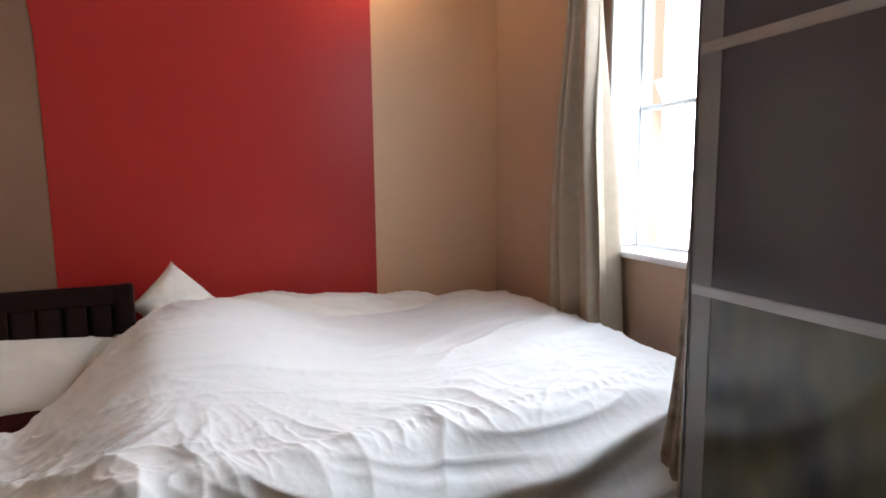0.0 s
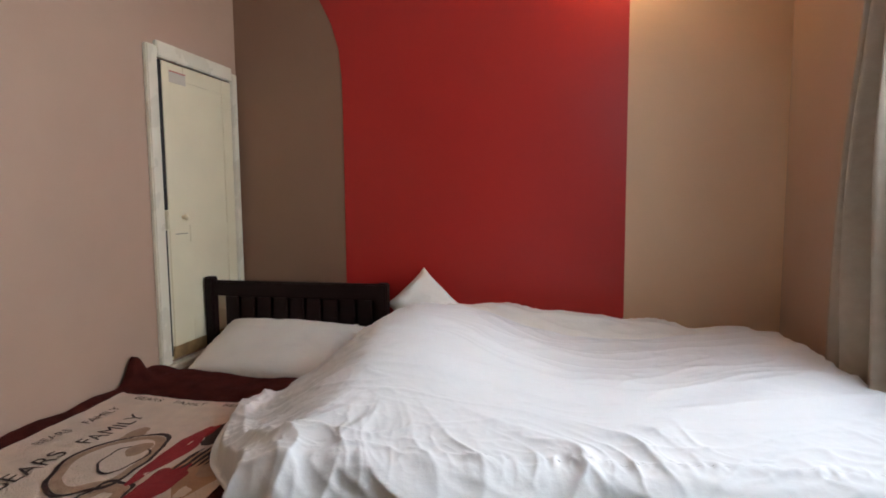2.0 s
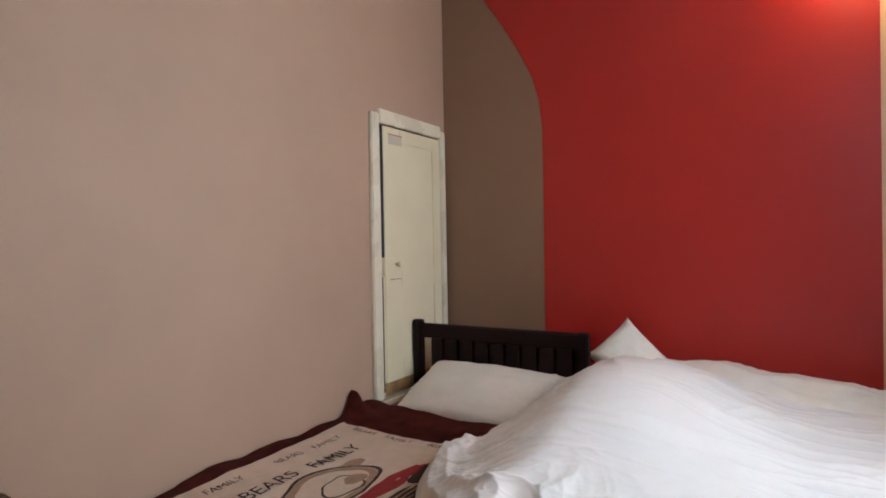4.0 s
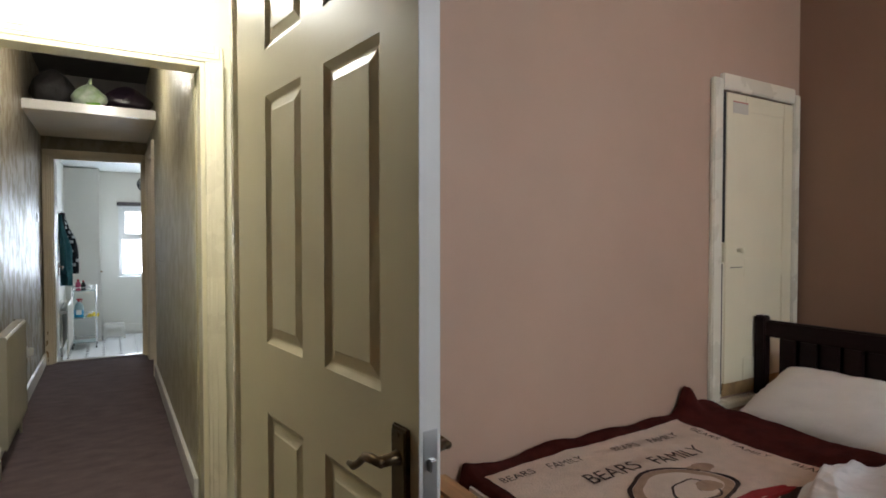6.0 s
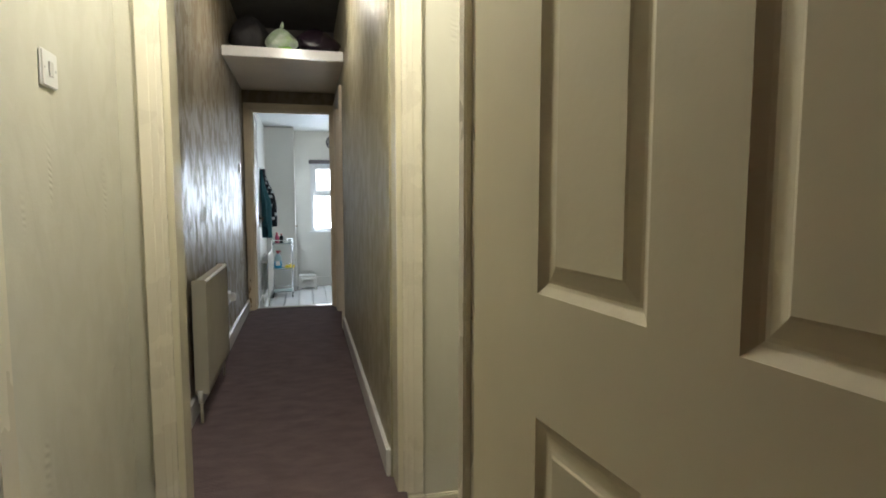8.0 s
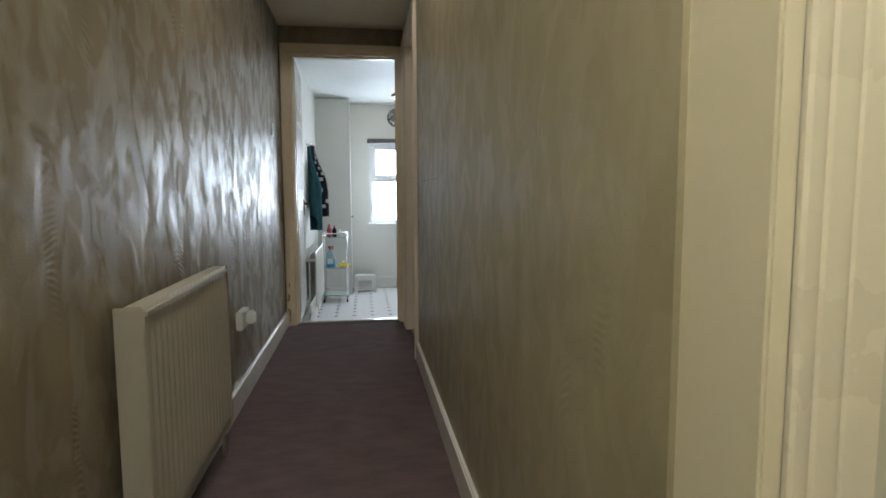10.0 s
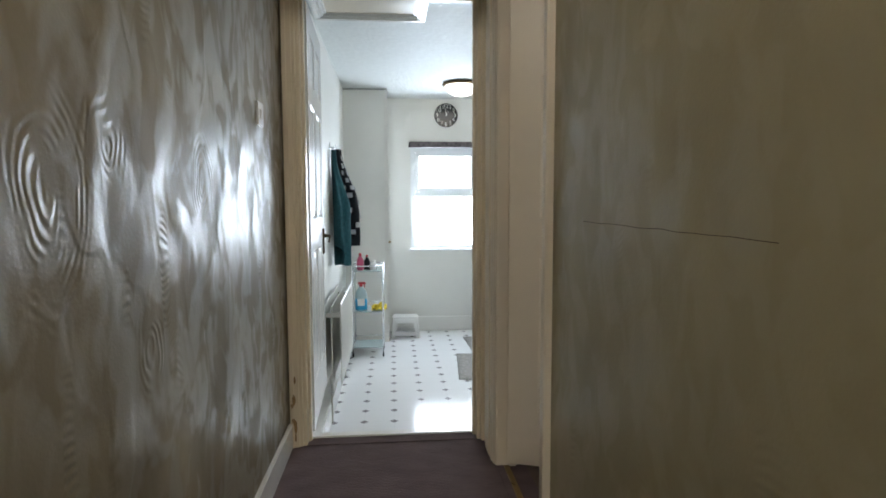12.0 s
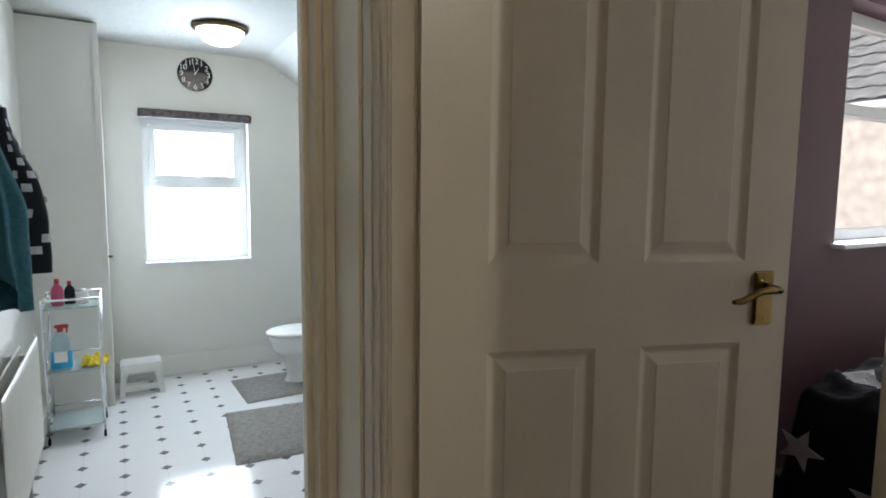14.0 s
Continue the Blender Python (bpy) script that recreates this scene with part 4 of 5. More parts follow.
part("lower_rail", B(-1.744, -0.925, hy - 0.012, hy + 0.012, 0.44, 0.52, 0.004), M_DARKWOOD, sb)
for i in range(9):
    x = -1.690 + 0.0835 * i
    part("slat", B(x, x + 0.066, hy - 0.007, hy + 0.007, 0.52, 0.795, 0.003), M_DARKWOOD, sb)
part("back_panel", B(-1.665, -0.925, hy + 0.016, hy + 0.024, 0.46, 0.80), M_DARKWOOD, sb, "dark backing board behind the slats")
part("side_rail", B(-1.79, -1.765, 1.06, hy, 0.26, 0.40, 0.004), M_DARKWOOD, sb)
part("side_rail", B(-0.905, -0.88, 1.06, hy, 0.26, 0.40, 0.004), M_DARKWOOD, sb)
part("foot_rail", B(-1.79, -0.88, 0.985, 1.075, 0.2, 0.525, 0.012), M_ORANGEWOOD, sb, "pine foot rail")
for x in (-1.79, -0.925):
    part("leg", B(x, x + 0.045, 1.05, 1.095, 0.0, 0.46, 0.005), M_DARKWOOD, sb)
part("mattress", B(-1.765, -0.905, 1.09, 2.675, 0.32, 0.49, 0.03, 3), M_PILLOW, sb)
pillow(pose(-1.33, 2.53, 0.525, 24, 0, -4), 0.68, 0.40, 0.16, 11.0, M_PILLOW, "white pillow leaning on the dark headboard")
pillow(pose(-1.24, 2.60, 0.52, 30, 0, 3), 0.70, 0.36, 0.13, 13.0, M_PILLOW, "white pillow behind another on the single bed")


def blanket_z(x, y):
    z = 0.515 + 0.012 * fbm(x * 3, y * 3, 1.5) + 0.003 * fbm(x * 16, y * 16, 2.5)
    z += 0.045 * smooth01((y - 2.10) / 0.10) * (1 - smooth01((y - 2.34) / 0.1)) * (0.6 + 0.5 * noise.noise((x * 4, y * 3, 3)))
    z += 0.03 * smooth01((-1.72 - x) / 0.06) * (0.5 + noise.noise((y * 5, 0, 1)))
    return z


def blanket_point(u, v):
    x, y = -1.795 + 0.96 * u, 1.085 + 1.315 * v
    z = blanket_z(x, y)
    z -= 0.20 * smooth01((1.14 - y) / 0.05)
    if x < -1.70:
        z += 0.075 * math.exp(-((y - 2.2) / 0.035) ** 2) * smooth01((-1.72 - x) / 0.05)
    return (x, y, z)


bl = thing("blanket", pose(0, 0, 0), "dark maroon plush blanket with a beige printed panel", "blanket")
part("border", grid(90, 130, blanket_point), M_BLANKET, bl, "dark maroon plush border", True)


def on_blanket(fn, nu, nv, lift):
    return grid(nu, nv, lambda u, v: (*fn(u, v), blanket_z(*fn(u, v)) + lift))


part("printed_panel", on_blanket(lambda u, v: (-1.715 + 0.75 * u - 0.03 * v, 1.16 + 0.93 * v), 60, 70, 0.005), M_PANEL, bl, "beige printed panel", True)


def lay_text(body, size, x, y, rz, name="lettering"):
    """Lettering laid along the soft surface of the blanket."""
    me = text_mesh(body, size, 0.0)
    m = pose(x, y, 0, 0, 0, rz)
    for vert in me.vertices:
        p = m @ vert.co
        vert.co = (p.x, p.y, blanket_z(p.x, p.y) + 0.0085)
    me.materials.clear()
    me.materials.append(M_PRINTDARK)
    ob = new(name, me)
    ob.parent = bl
    return tagged(ob, "dark brown printed lettering")


lay_text("BEARS", 0.078, -1.525, 1.50, 90)
lay_text("FAMILY", 0.078, -1.52, 1.79, 92)
for y in (1.24, 1.70):
    lay_text("BEARS", 0.045, -1.655, y, 90)
    lay_text("FAMILY", 0.045, -1.655, y + 0.19, 90)
for x in (-1.60, -1.24):
    lay_text("BEARS", 0.040, x, 2.05, 0)
    lay_text("FAMILY", 0.040, x + 0.17, 2.05, 0)


def blob(cx, cy, rx, ry, material, name, lift=0.008, wob=0.12, hole=0.0, seed=1.0):
    """A soft printed patch, or a ring of one, on the blanket."""
    bm = bmesh.new()
    n = 36
    rings = []
    for f in ((hole, 1.0) if hole else (0.0, 0.5, 1.0)):
        ring = []
        for k in range(n):
            a = 2 * math.pi * k / n
            w = 1 + wob * noise.noise((math.cos(a) * 1.5 + seed, math.sin(a) * 1.5, seed))
            x, y = cx + rx * f * w * math.cos(a), cy + ry * f * w * math.sin(a)
            ring.append(bm.verts.new((x, y, blanket_z(x, y) + lift)))
        rings.append(ring)
    for p, q in zip(rings, rings[1:]):
        for k in range(n):
            if f and (p[k].co - p[(k + 1) % n].co).length > 1e-6:
                bm.faces.new((p[k], p[(k + 1) % n], q[(k + 1) % n], q[k]))
            else:
                bm.faces.new((p[k], q[(k + 1) % n], q[k]))
    part(name, bm, material, bl)


blob(-1.07, 1.70, 0.085, 0.22, M_PRINTORANGE, "print_patch", 0.0062, 0.4, 0.0, 21.0)
blob(-1.36, 1.60, 0.115, 0.185, M_PRINTDARK, "print_outline", 0.0078, 0.25, 0.91, 1.0)
blob(-1.36, 1.60, 0.105, 0.165, M_PRINTTAN, "print_patch", 0.0070, 0.25, 0.80, 1.0)
blob(-1.33, 1.62, 0.055, 0.085, M_PRINTDARK, "print_outline", 0.0080, 0.2, 0.90, 3.0)
blob(-1.22, 1.70, 0.035, 0.16, M_PRINTRED, "print_patch", 0.0080, 0.5, 0.0, 5.0)
blob(-1.14, 1.52, 0.05, 0.11, M_PRINTRED, "print_patch", 0.0080, 0.5, 0.0, 7.0)
blob(-1.14, 1.84, 0.075, 0.08, M_PRINTDARK, "print_patch", 0.0076, 0.6, 0.35, 9.0)
blob(-1.12, 1.84, 0.045, 0.05, M_PRINTTAN, "print_patch", 0.0074, 0.3, 0.0, 9.0)
blob(-1.33, 1.68, 0.030, 0.045, M_PRINTTAN, "print_patch", 0.0082, 0.2, 0.0, 4.0)
blob(-1.43, 1.78, 0.025, 0.060, M_PRINTTAN, "print_patch", 0.0076, 0.4, 0.0, 2.0)
blob(-1.24, 1.42, 0.07, 0.10, M_PRINTDARK, "print_outline", 0.0077, 0.4, 0.86, 12.0)
blob(-1.24, 1.42, 0.058, 0.085, M_PRINTTAN, "print_patch", 0.0072, 0.4, 0.5, 12.0)
blob(-1.07, 1.72, 0.05, 0.06, M_PRINTDARK, "print_outline", 0.0080, 0.4, 0.7, 14.0)
blob(-1.05, 1.62, 0.035, 0.05, M_PRINTTAN, "print_patch", 0.0076, 0.4, 0.0, 15.0)
blob(-1.03, 1.80, 0.03, 0.035, M_PRINTRED, "print_patch", 0.0082, 0.3, 0.0, 16.0)
blob(-1.13, 1.30, 0.06, 0.07, M_PRINTDARK, "print_outline", 0.0080, 0.4, 0.75, 18.0)
for i in range(5):
    blob(-1.155 + 0.018 * i, 1.66 + 0.012 * i, 0.006, 0.075, M_PRINTDARK, "print_stripe", 0.0086, 0.3, 0.0, 11.0 + i)


# ---- bedroom: cupboard, wardrobe, curtains ----
cup = thing("wall_cupboard", pose(0, 0, 0), "cream painted built-in cupboard door with scuffed foot", "cupboard")
for y0, y1, z0, z1 in ((2.37, 2.432, 0.50, 1.90), (2.985, 3.03, 0.50, 1.90), (2.432, 2.985, 1.858, 1.925)):
    p = part("frame_board", B(-1.812, -1.788, y0, y1, z0, z1, 0.005), M_CREAM, cup)
part("frame_sill", B(-1.812, -1.76, 2.37, 3.03, 0.505, 0.535, 0.004), M_CREAM, cup)
part("back", B(-1.925, -1.92, 2.4, 3.0, 0.5, 1.9), M_GAPSHADE, cup)
cd = part("door", B(-1.822, -1.800, 2.447, 2.978, 0.545, 1.850, 0.003), M_CREAM2, cup, "cream painted plank door")
part("stile", B(-1.800, -1.794, 2.462, 2.60, 0.60, 1.848, 0.002), M_CREAM2, cd)
part("stile", B(-1.800, -1.794, 2.90, 2.975, 0.60, 1.848, 0.002), M_CREAM2, cd)
part("rail", B(-1.800, -1.794, 2.60, 2.90, 1.78, 1.848, 0.002), M_CREAM2, cd)
part("rail", B(-1.800, -1.794, 2.60, 2.90, 1.06, 1.14, 0.002), M_CREAM2, cd)
part("rail", B(-1.800, -1.794, 2.60, 2.90, 0.60, 0.70, 0.002), M_CREAM2, cd)
# Dark strip laid on for the shadow along the door edge.
part("gap", B(-1.80, -1.798, 2.434, 2.462, 1.21, 1.848), M_GAPSHADE, cd, "dark strip for the shadowed gap at the ill-fitting edge")
part("joint", B(-1.7945, -1.7935, 2.50, 2.585, 1.100, 1.1025), M_GAPSHADE, cd)
part("gap", B(-1.80, -1.798, 2.440, 2.450, 0.56, 1.12), M_GAPSHADE, cd)
part("scuffed_foot", B(-1.800, -1.794, 2.452, 2.972, 0.548, 0.605, 0.002), M_STAIN, cd, "scuffed bare wood")
part("lock_block", B(-1.794, -1.776, 2.435, 2.512, 1.125, 1.205, 0.004), M_CREAM2, cd)
part("knob", TB([(-1.794, 2.552, 1.175), (-1.784, 2.552, 1.175), (-1.775, 2.552, 1.175), (-1.766, 2.552, 1.175)], [0.008, 0.008, 0.015, 0.008]), M_CREAM2, cd, smooth=True)
part("latch", B(-1.794, -1.788, 2.462, 2.60, 1.108, 1.113, 0.001), M_CREAM2, cd)
part("sticker", B(-1.794, -1.793, 2.505, 2.615, 1.765, 1.815), M_PAPER, cd, "peeling paper sticker")
part("sticker_edge", B(-1.793, -1.7925, 2.505, 2.615, 1.811, 1.815), M_REDPLASTIC, cd)

wd = thing("sliding_wardrobe", pose(0.405, 1.195, 0), "dark sliding wardrobe with smoked glass panels in aluminium", "wardrobe")
part("carcass", B(0.035, 0.44, -1.98, -0.002, 0.0, 2.36, 0.003), M_WARDROBE, wd)
for k in range(2):
    y1 = 0.0 - 0.99 * k
    y0 = y1 - 0.99
    x = 0.0 + 0.018 * k
    d = part("sliding_door", B(x + 0.004, x + 0.014, y0 + 0.03, y1 - 0.008, 0.06, 2.30), M_WARDROBE, wd)
    for a0, a1 in ((y0, y0 + 0.042), (y1 - 0.011, y1)):
        part("stile", B(x - 0.006, x + 0.020, a0, a1, 0.03, 2.33, 0.004), M_ALU, d)
    zr = (0.03, 0.528, 1.022, 1.510, 1.93, 2.30)
    for z in zr:
        part("rail", B(x - 0.004, x + 0.018, y0 + 0.042, y1 - 0.011, z - 0.011, z + 0.011, 0.002), M_ALU, d)
    for z0, z1 in zip(zr, zr[1:]):
        part("glass_panel", B(x, x + 0.004, y0 + 0.042, y1 - 0.011, z0 + 0.011, z1 - 0.011), M_GLASSOLIVE if z1 < 1.1 else M_GLASSDARK, d)
        part("frosted_strip", B(x - 0.0012, x - 0.0002, y1 - 0.062, y1 - 0.011, z0 + 0.011, z1 - 0.011), M_FROST, d, "paler frosted strip along the glass edge")


def curtain(name, x, y0, y1, z0, z1, folds, amp, material, label, lean=0.0, pinch=0.3, seed=0.0, flare=0.0, gather=0.0):
    """A hanging curtain gathered in soft folds, drawn in at half height."""
    def fn(u, v):
        z = z0 + (z1 - z0) * v
        y = y0 + (y1 - y0) * u
        mid = (y0 + y1) / 2
        w = 1 - pinch * math.exp(-((v - 0.62) / 0.3) ** 2)
        w *= 1 - gather * smooth01((v - 0.30) / 0.55)
        y = mid + (y - mid) * w + lean * (1 - v) ** 2
        if flare:
            y = y0 + (y - y0) * (1 - flare * smooth01(v * 1.15))
        ph = 2 * math.pi * folds * u + 1.1 * noise.noise((u * 3 + seed, v * 1.4, 2.0)) * 2
        sh = math.sin(ph)
        d = amp * (math.copysign(abs(sh) ** 1.3, sh) * 1.2 + 0.35 * math.sin(2.3 * ph + 1)) * (0.7 + 0.5 * noise.noise((u * 4, v * 2, seed)))
        return (x + d * w, y + 0.4 * amp * w * math.cos(ph), z)
    c = solo(name, grid(140, 50, fn), material, label, "curtain", "bedroom curtains", True)
    s = c.modifiers.new("thickness", "SOLIDIFY")
    s.thickness = 0.004
    return c


curtain("curtain", 0.775, 1.96, 2.34, 0.25, 2.46, 4.2, 0.070, M_CURTAIN, "beige curtain gathered in folds beside the window", lean=-0.08, pinch=0.0, gather=0.60)
curtain("curtain", 0.445, 1.203, 1.345, 0.05, 1.50, 3.2, 0.018, M_PATCURTAIN, "patterned beige curtain bunched beside the wardrobe", pinch=0.0, seed=4.0, flare=0.92)
rod = thing("curtain_pole", pose(0.775, 1.7, 2.48), "dark curtain pole over the bedroom window", "curtain pole")
part("pole", TB([(0, -0.75, 0), (0, 0.72, 0)], 0.012), M_DARKWOOD, rod, smooth=True)
for y in (-0.7, 0.68):
    part("bracket", B(-0.01, 0.08, y - 0.01, y + 0.01, -0.012, 0.012, 0.003), M_DARKWOOD, rod)


# ---- lamps of the place and an added bedroom pendant ----
wl = thing("wall_lamp", pose(0.12, 3.05, 2.34), "small brass wall lamp with an opal shade", "wall lamp")
part("backplate", B(-0.04, 0.04, -0.012, 0.0, -0.06, 0.06, 0.004), M_BRASS, wl)
part("arm", TB([(0, -0.01, 0), (0, -0.06, -0.01), (0, -0.12, 0.0)], 0.006), M_BRASS, wl, smooth=True)
part("bulb", lathe([(0.008, -0.012), (0.016, 0.0), (0.02, 0.012), (0.012, 0.024), (0.004, 0.028)]), M_BULB, wl, "lit bulb", True, pose(0, -0.12, 0.0))


def pendant(m, drop, label, r=0.10):
    p = thing("pendant_lamp", m, label, "ceiling lamp", "ceiling lamps")
    part("rose", lathe([(0.045, -0.02), (0.05, -0.012), (0.035, 0.0)]), M_PLASTIC, p, smooth=True)
    part("cord", TB([(0, 0, 0), (0, 0, -drop)], 0.003, 8), M_PLASTIC, p)
    part("holder", TB([(0, 0, -drop), (0, 0, -drop - 0.05)], [0.016, 0.018]), M_PLASTIC, p, smooth=True)
    return p


# The bedroom holder is added out of view to go with the fill.
pendant(pose(-0.5, 1.2, 2.68), 0.25, "added white pendant lamp holder, unseen on the bedroom ceiling")
pendant(pose(-2.50, 0.18, 2.60), 0.28, "white pendant lamp holder over the landing")
hb_l = thing("hall_ceiling_lamp", pose(-4.6, 0.155, 2.78), "small white hall ceiling lamp", "ceiling lamp", "ceiling lamps")
part("base", lathe([(0.055, -0.03), (0.06, -0.02), (0.06, 0.0)]), M_PLASTIC, hb_l, smooth=True)
part("stem", TB([(0, 0, -0.03), (0, 0, -0.27)], 0.004), M_PLASTIC, hb_l, smooth=True)
part("bulb", lathe([(0.010, -0.03), (0.022, -0.012), (0.026, 0.004), (0.014, 0.028), (0.012, 0.05)]), M_BULB, hb_l, "lit bulb", True, pose(0, 0, -0.315))

dome = thing("dome_ceiling_light", pose(-9.85, 0.79, 2.24), "round opal glass bathroom ceiling light with brown rim", "ceiling lamp", "ceiling lamps")
part("rim", lathe([(0.150, -0.034), (0.176, -0.026), (0.180, -0.012), (0.15, 0.0)], 40), M_BRASSDARK, dome, "bronze rim", True)
part("glass_dome", lathe([(0.02, -0.125), (0.07, -0.116), (0.11, -0.096), (0.140, -0.060), (0.150, -0.034)], 40), M_SHADE, dome, "lit opal glass", True)


# ---- radiators ----
def radiator(m, w, h, d, material, label, flutes, grille=True):
    """A panel radiator: x along the wall, y towards the room, z from its lower edge."""
    r = thing("radiator", m, label, "radiator", "panel radiators")
    part("back_panel", B(0, w, 0.028, 0.04, 0, h - 0.01, 0.004), material, r)

    def front(u, v):
        x = w * u
        s = math.sin(2 * math.pi * flutes * u)
        band = smooth01((v - 0.03) / 0.04) * smooth01((0.95 - v) / 0.03)
        return (x, d - 0.006 + 0.0035 * s * band, h * v)
    pf = part("front_panel", grid(flutes * 8, 16, front), material, r, smooth=True)
    s = pf.modifiers.new("thickness", "SOLIDIFY")
    s.thickness = 0.004
    if not grille:
        part("bracket", B(0.08, 0.12, 0.04, d - 0.012, h - 0.09, h - 0.06, 0.003), material, r)
        part("bracket", B(w - 0.05, w - 0.03, 0.04, d - 0.012, h - 0.10, h - 0.07, 0.003), material, r)
        part("inner_panel", B(0.05, w - 0.02, d * 0.50, d * 0.56, 0.03, h - 0.03), material, r)
        part("valve", TB([(w - 0.02, d * 0.55, 0.05), (w + 0.03, d * 0.55, 0.05), (w + 0.03, d * 0.55, -0.04)], [0.014, 0.016, 0.014]), M_PLASTIC, r, "white valve", True)
        return r
    part("top_cover", B(0.0, w, 0.034, d + 0.002, h - 0.035, h, 0.012, 3), material, r)
    for x in (-0.003, w - 0.001):
        part("end_cap", B(x, x + 0.004, 0.026, d, 0.01, h, 0.002), material, r)
    for x in (0.02, w - 0.02):
        part("valve", TB([(x - 0.03 if x < w / 2 else x + 0.03, d * 0.55, 0.03), (x - 0.03 if x < w / 2 else x + 0.03, d * 0.55, -0.03)], [0.014, 0.011]), M_PLASTIC, r, smooth=True)
    return r


def pipe(name, pts, parent):
    part(name, TB(pts, 0.0075, 10), M_RADCREAM, parent, smooth=True)


hr = radiator(pose(-4.71, -0.347, 0.135), 0.78, 0.585, 0.092, M_RADCREAM, "cream panel radiator on the hall wall", 20)
for x in (-0.01, 0.79):
    pipe("pipe", [(x, 0.055, -0.03), (x, 0.055, -0.135)], hr)
br = radiator(pose(-9.02, -0.36, -0.10), 0.98, 0.545, 0.148, M_RADIATOR, "white double panel radiator on the bathroom wall", 24, False)
for x in (-0.01, 1.0):
    pipe("pipe", [(x, 0.077, -0.03), (x, 0.077, -0.245)], br)

# ---- hall: switches, socket, overhead shelf and what lies on it ----


def rocker(m, label, material=M_PLASTIC, name="light_switch", cat="switch"):
    s = thing(name, m, label, cat)
    part("plate", B(-0.043, 0.043, 0, 0.009, -0.043, 0.043, 0.004), material, s)
    part("rocker", B(-0.012, 0.012, 0.009, 0.0125, -0.018, 0.018, 0.003), M_EDGE, s)
    for x in (-0.03, 0.03):
        part("screw", TB([(x, 0.008, 0), (x, 0.0098, 0)], 0.003, 8), M_STEEL, s)
    return s


rocker(pose(-2.50, -0.35, 1.42), "white light switch on the landing wall")
rocker(pose(-6.455, -0.347, 1.40), "brushed steel light switch beside the bathroom door", M_STEEL)
sk = thing("wall_socket", pose(-5.30, -0.347, 0.40), "white wall socket with a plug in it", "socket")
part("plate", B(-0.073, 0.073, 0, 0.03, -0.043, 0.043, 0.004), M_PLASTIC, sk)
part("plug", B(-0.055, -0.008, 0.03, 0.068, -0.03, 0.03, 0.008), M_PLASTIC, sk, "white plug")
part("rocker", B(0.03, 0.045, 0.03, 0.034, 0.01, 0.03, 0.002), M_PLASTIC, sk)

sh = thing("overhead_shelf", pose(0, 0, 0), "boxed storage shelf across the hall under the ceiling", "shelf")
part("shelf_board", B(-6.88, -5.535, -0.345, 0.543, 2.19, 2.215), M_CREAM2, sh)
part("soffit", B(-6.88, -5.535, -0.345, 0.543, 2.182, 2.19), M_SOFFIT, sh, "tan painted underside")
part("front_edge", B(-5.535, -5.51, -0.345, 0.543, 2.182, 2.255, 0.004), M_EDGE, sh, "white gloss front edge")
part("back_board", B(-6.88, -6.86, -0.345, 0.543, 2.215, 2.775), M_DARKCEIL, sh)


def bag(name, m, rx, ry, rz, seed, material, label, knot=True):
    """A filled plastic bag: a lumpy body drawn up to a knot."""
    b = thing(name, m, label, "bag", "bags on the shelf")

    def fn(u, v):
        a = 2 * math.pi * u
        t = v
        r = (math.sin(math.pi * min(1, t * 1.02)) ** 0.5) * (1 - 0.35 * t) if t < 0.98 else 0.05
        r *= 1 + 0.20 * noise.noise((math.cos(a) * 1.6 + seed, math.sin(a) * 1.6, t * 2.4)) + 0.07 * noise.noise((math.cos(a) * 6, math.sin(a) * 6 + seed, t * 7))
        return (rx * r * math.cos(a), ry * r * math.sin(a), rz * (t ** 0.9))
    bm = grid(36, 22, fn)
    bmesh.ops.remove_doubles(bm, verts=bm.verts, dist=0.0008)
    part("body", bm, material, b, smooth=True)
    if knot:
        part("knot", TB([(0, 0, rz * 0.93), (0.01, 0.005, rz * 1.03), (0.03, 0.012, rz * 1.16)], [0.012, 0.016, 0.006]), material, b, smooth=True)
    return b


bag("plastic_bag", pose(-5.69, 0.34, 2.215), 0.15, 0.21, 0.25, 1.0, M_BAGDARK, "shiny dark purple plastic bag on the shelf", False)
wb = bag("carrier_bag", pose(-5.63, 0.08, 2.215), 0.10, 0.14, 0.22, 3.0, M_BAGWHITE, "knotted white and green carrier bag on the shelf")
gp = bmesh.new()
grid(10, 6, lambda u, v: (0.094 - 0.03 * v + 0.006, -0.02 + 0.095 * u, 0.012 + 0.055 * v), gp)
part("print", gp, M_BAGGREEN, wb, "green printed patch", True)
bag("bin_bag", pose(-5.74, -0.16, 2.215), 0.17, 0.19, 0.33, 5.0, M_BAGBLACK, "black cloth bag of bedding on the shelf", False)

# ---- bathroom ----
hatch = thing("loft_hatch", pose(-7.66, 0.0, 2.24), "white moulded loft hatch in the bathroom ceiling", "loft hatch")
for k, (w_, z_) in enumerate(((0.03, 0.030), (0.022, 0.022), (0.02, 0.013))):
    o_ = (0.0, 0.03, 0.052)[k]
    for s_ in (-1, 1):
        part("moulding", B(min(s_ * (0.34 - o_), s_ * (0.34 - o_ - w_)), max(s_ * (0.34 - o_), s_ * (0.34 - o_ - w_)), -0.335 + o_, 0.335 - o_, -z_, 0.002, 0.003), M_EDGE, hatch)
        part("moulding", B(-0.34 + o_ + w_, 0.34 - o_ - w_, min(s_ * (0.335 - o_), s_ * (0.335 - o_ - w_)), max(s_ * (0.335 - o_), s_ * (0.335 - o_ - w_)), -z_, 0.002, 0.003), M_EDGE, hatch)
part("hatch_panel", B(-0.268, 0.268, -0.263, 0.263, -0.006, 0.002), M_PALEDOOR, hatch, "beige hatch board")

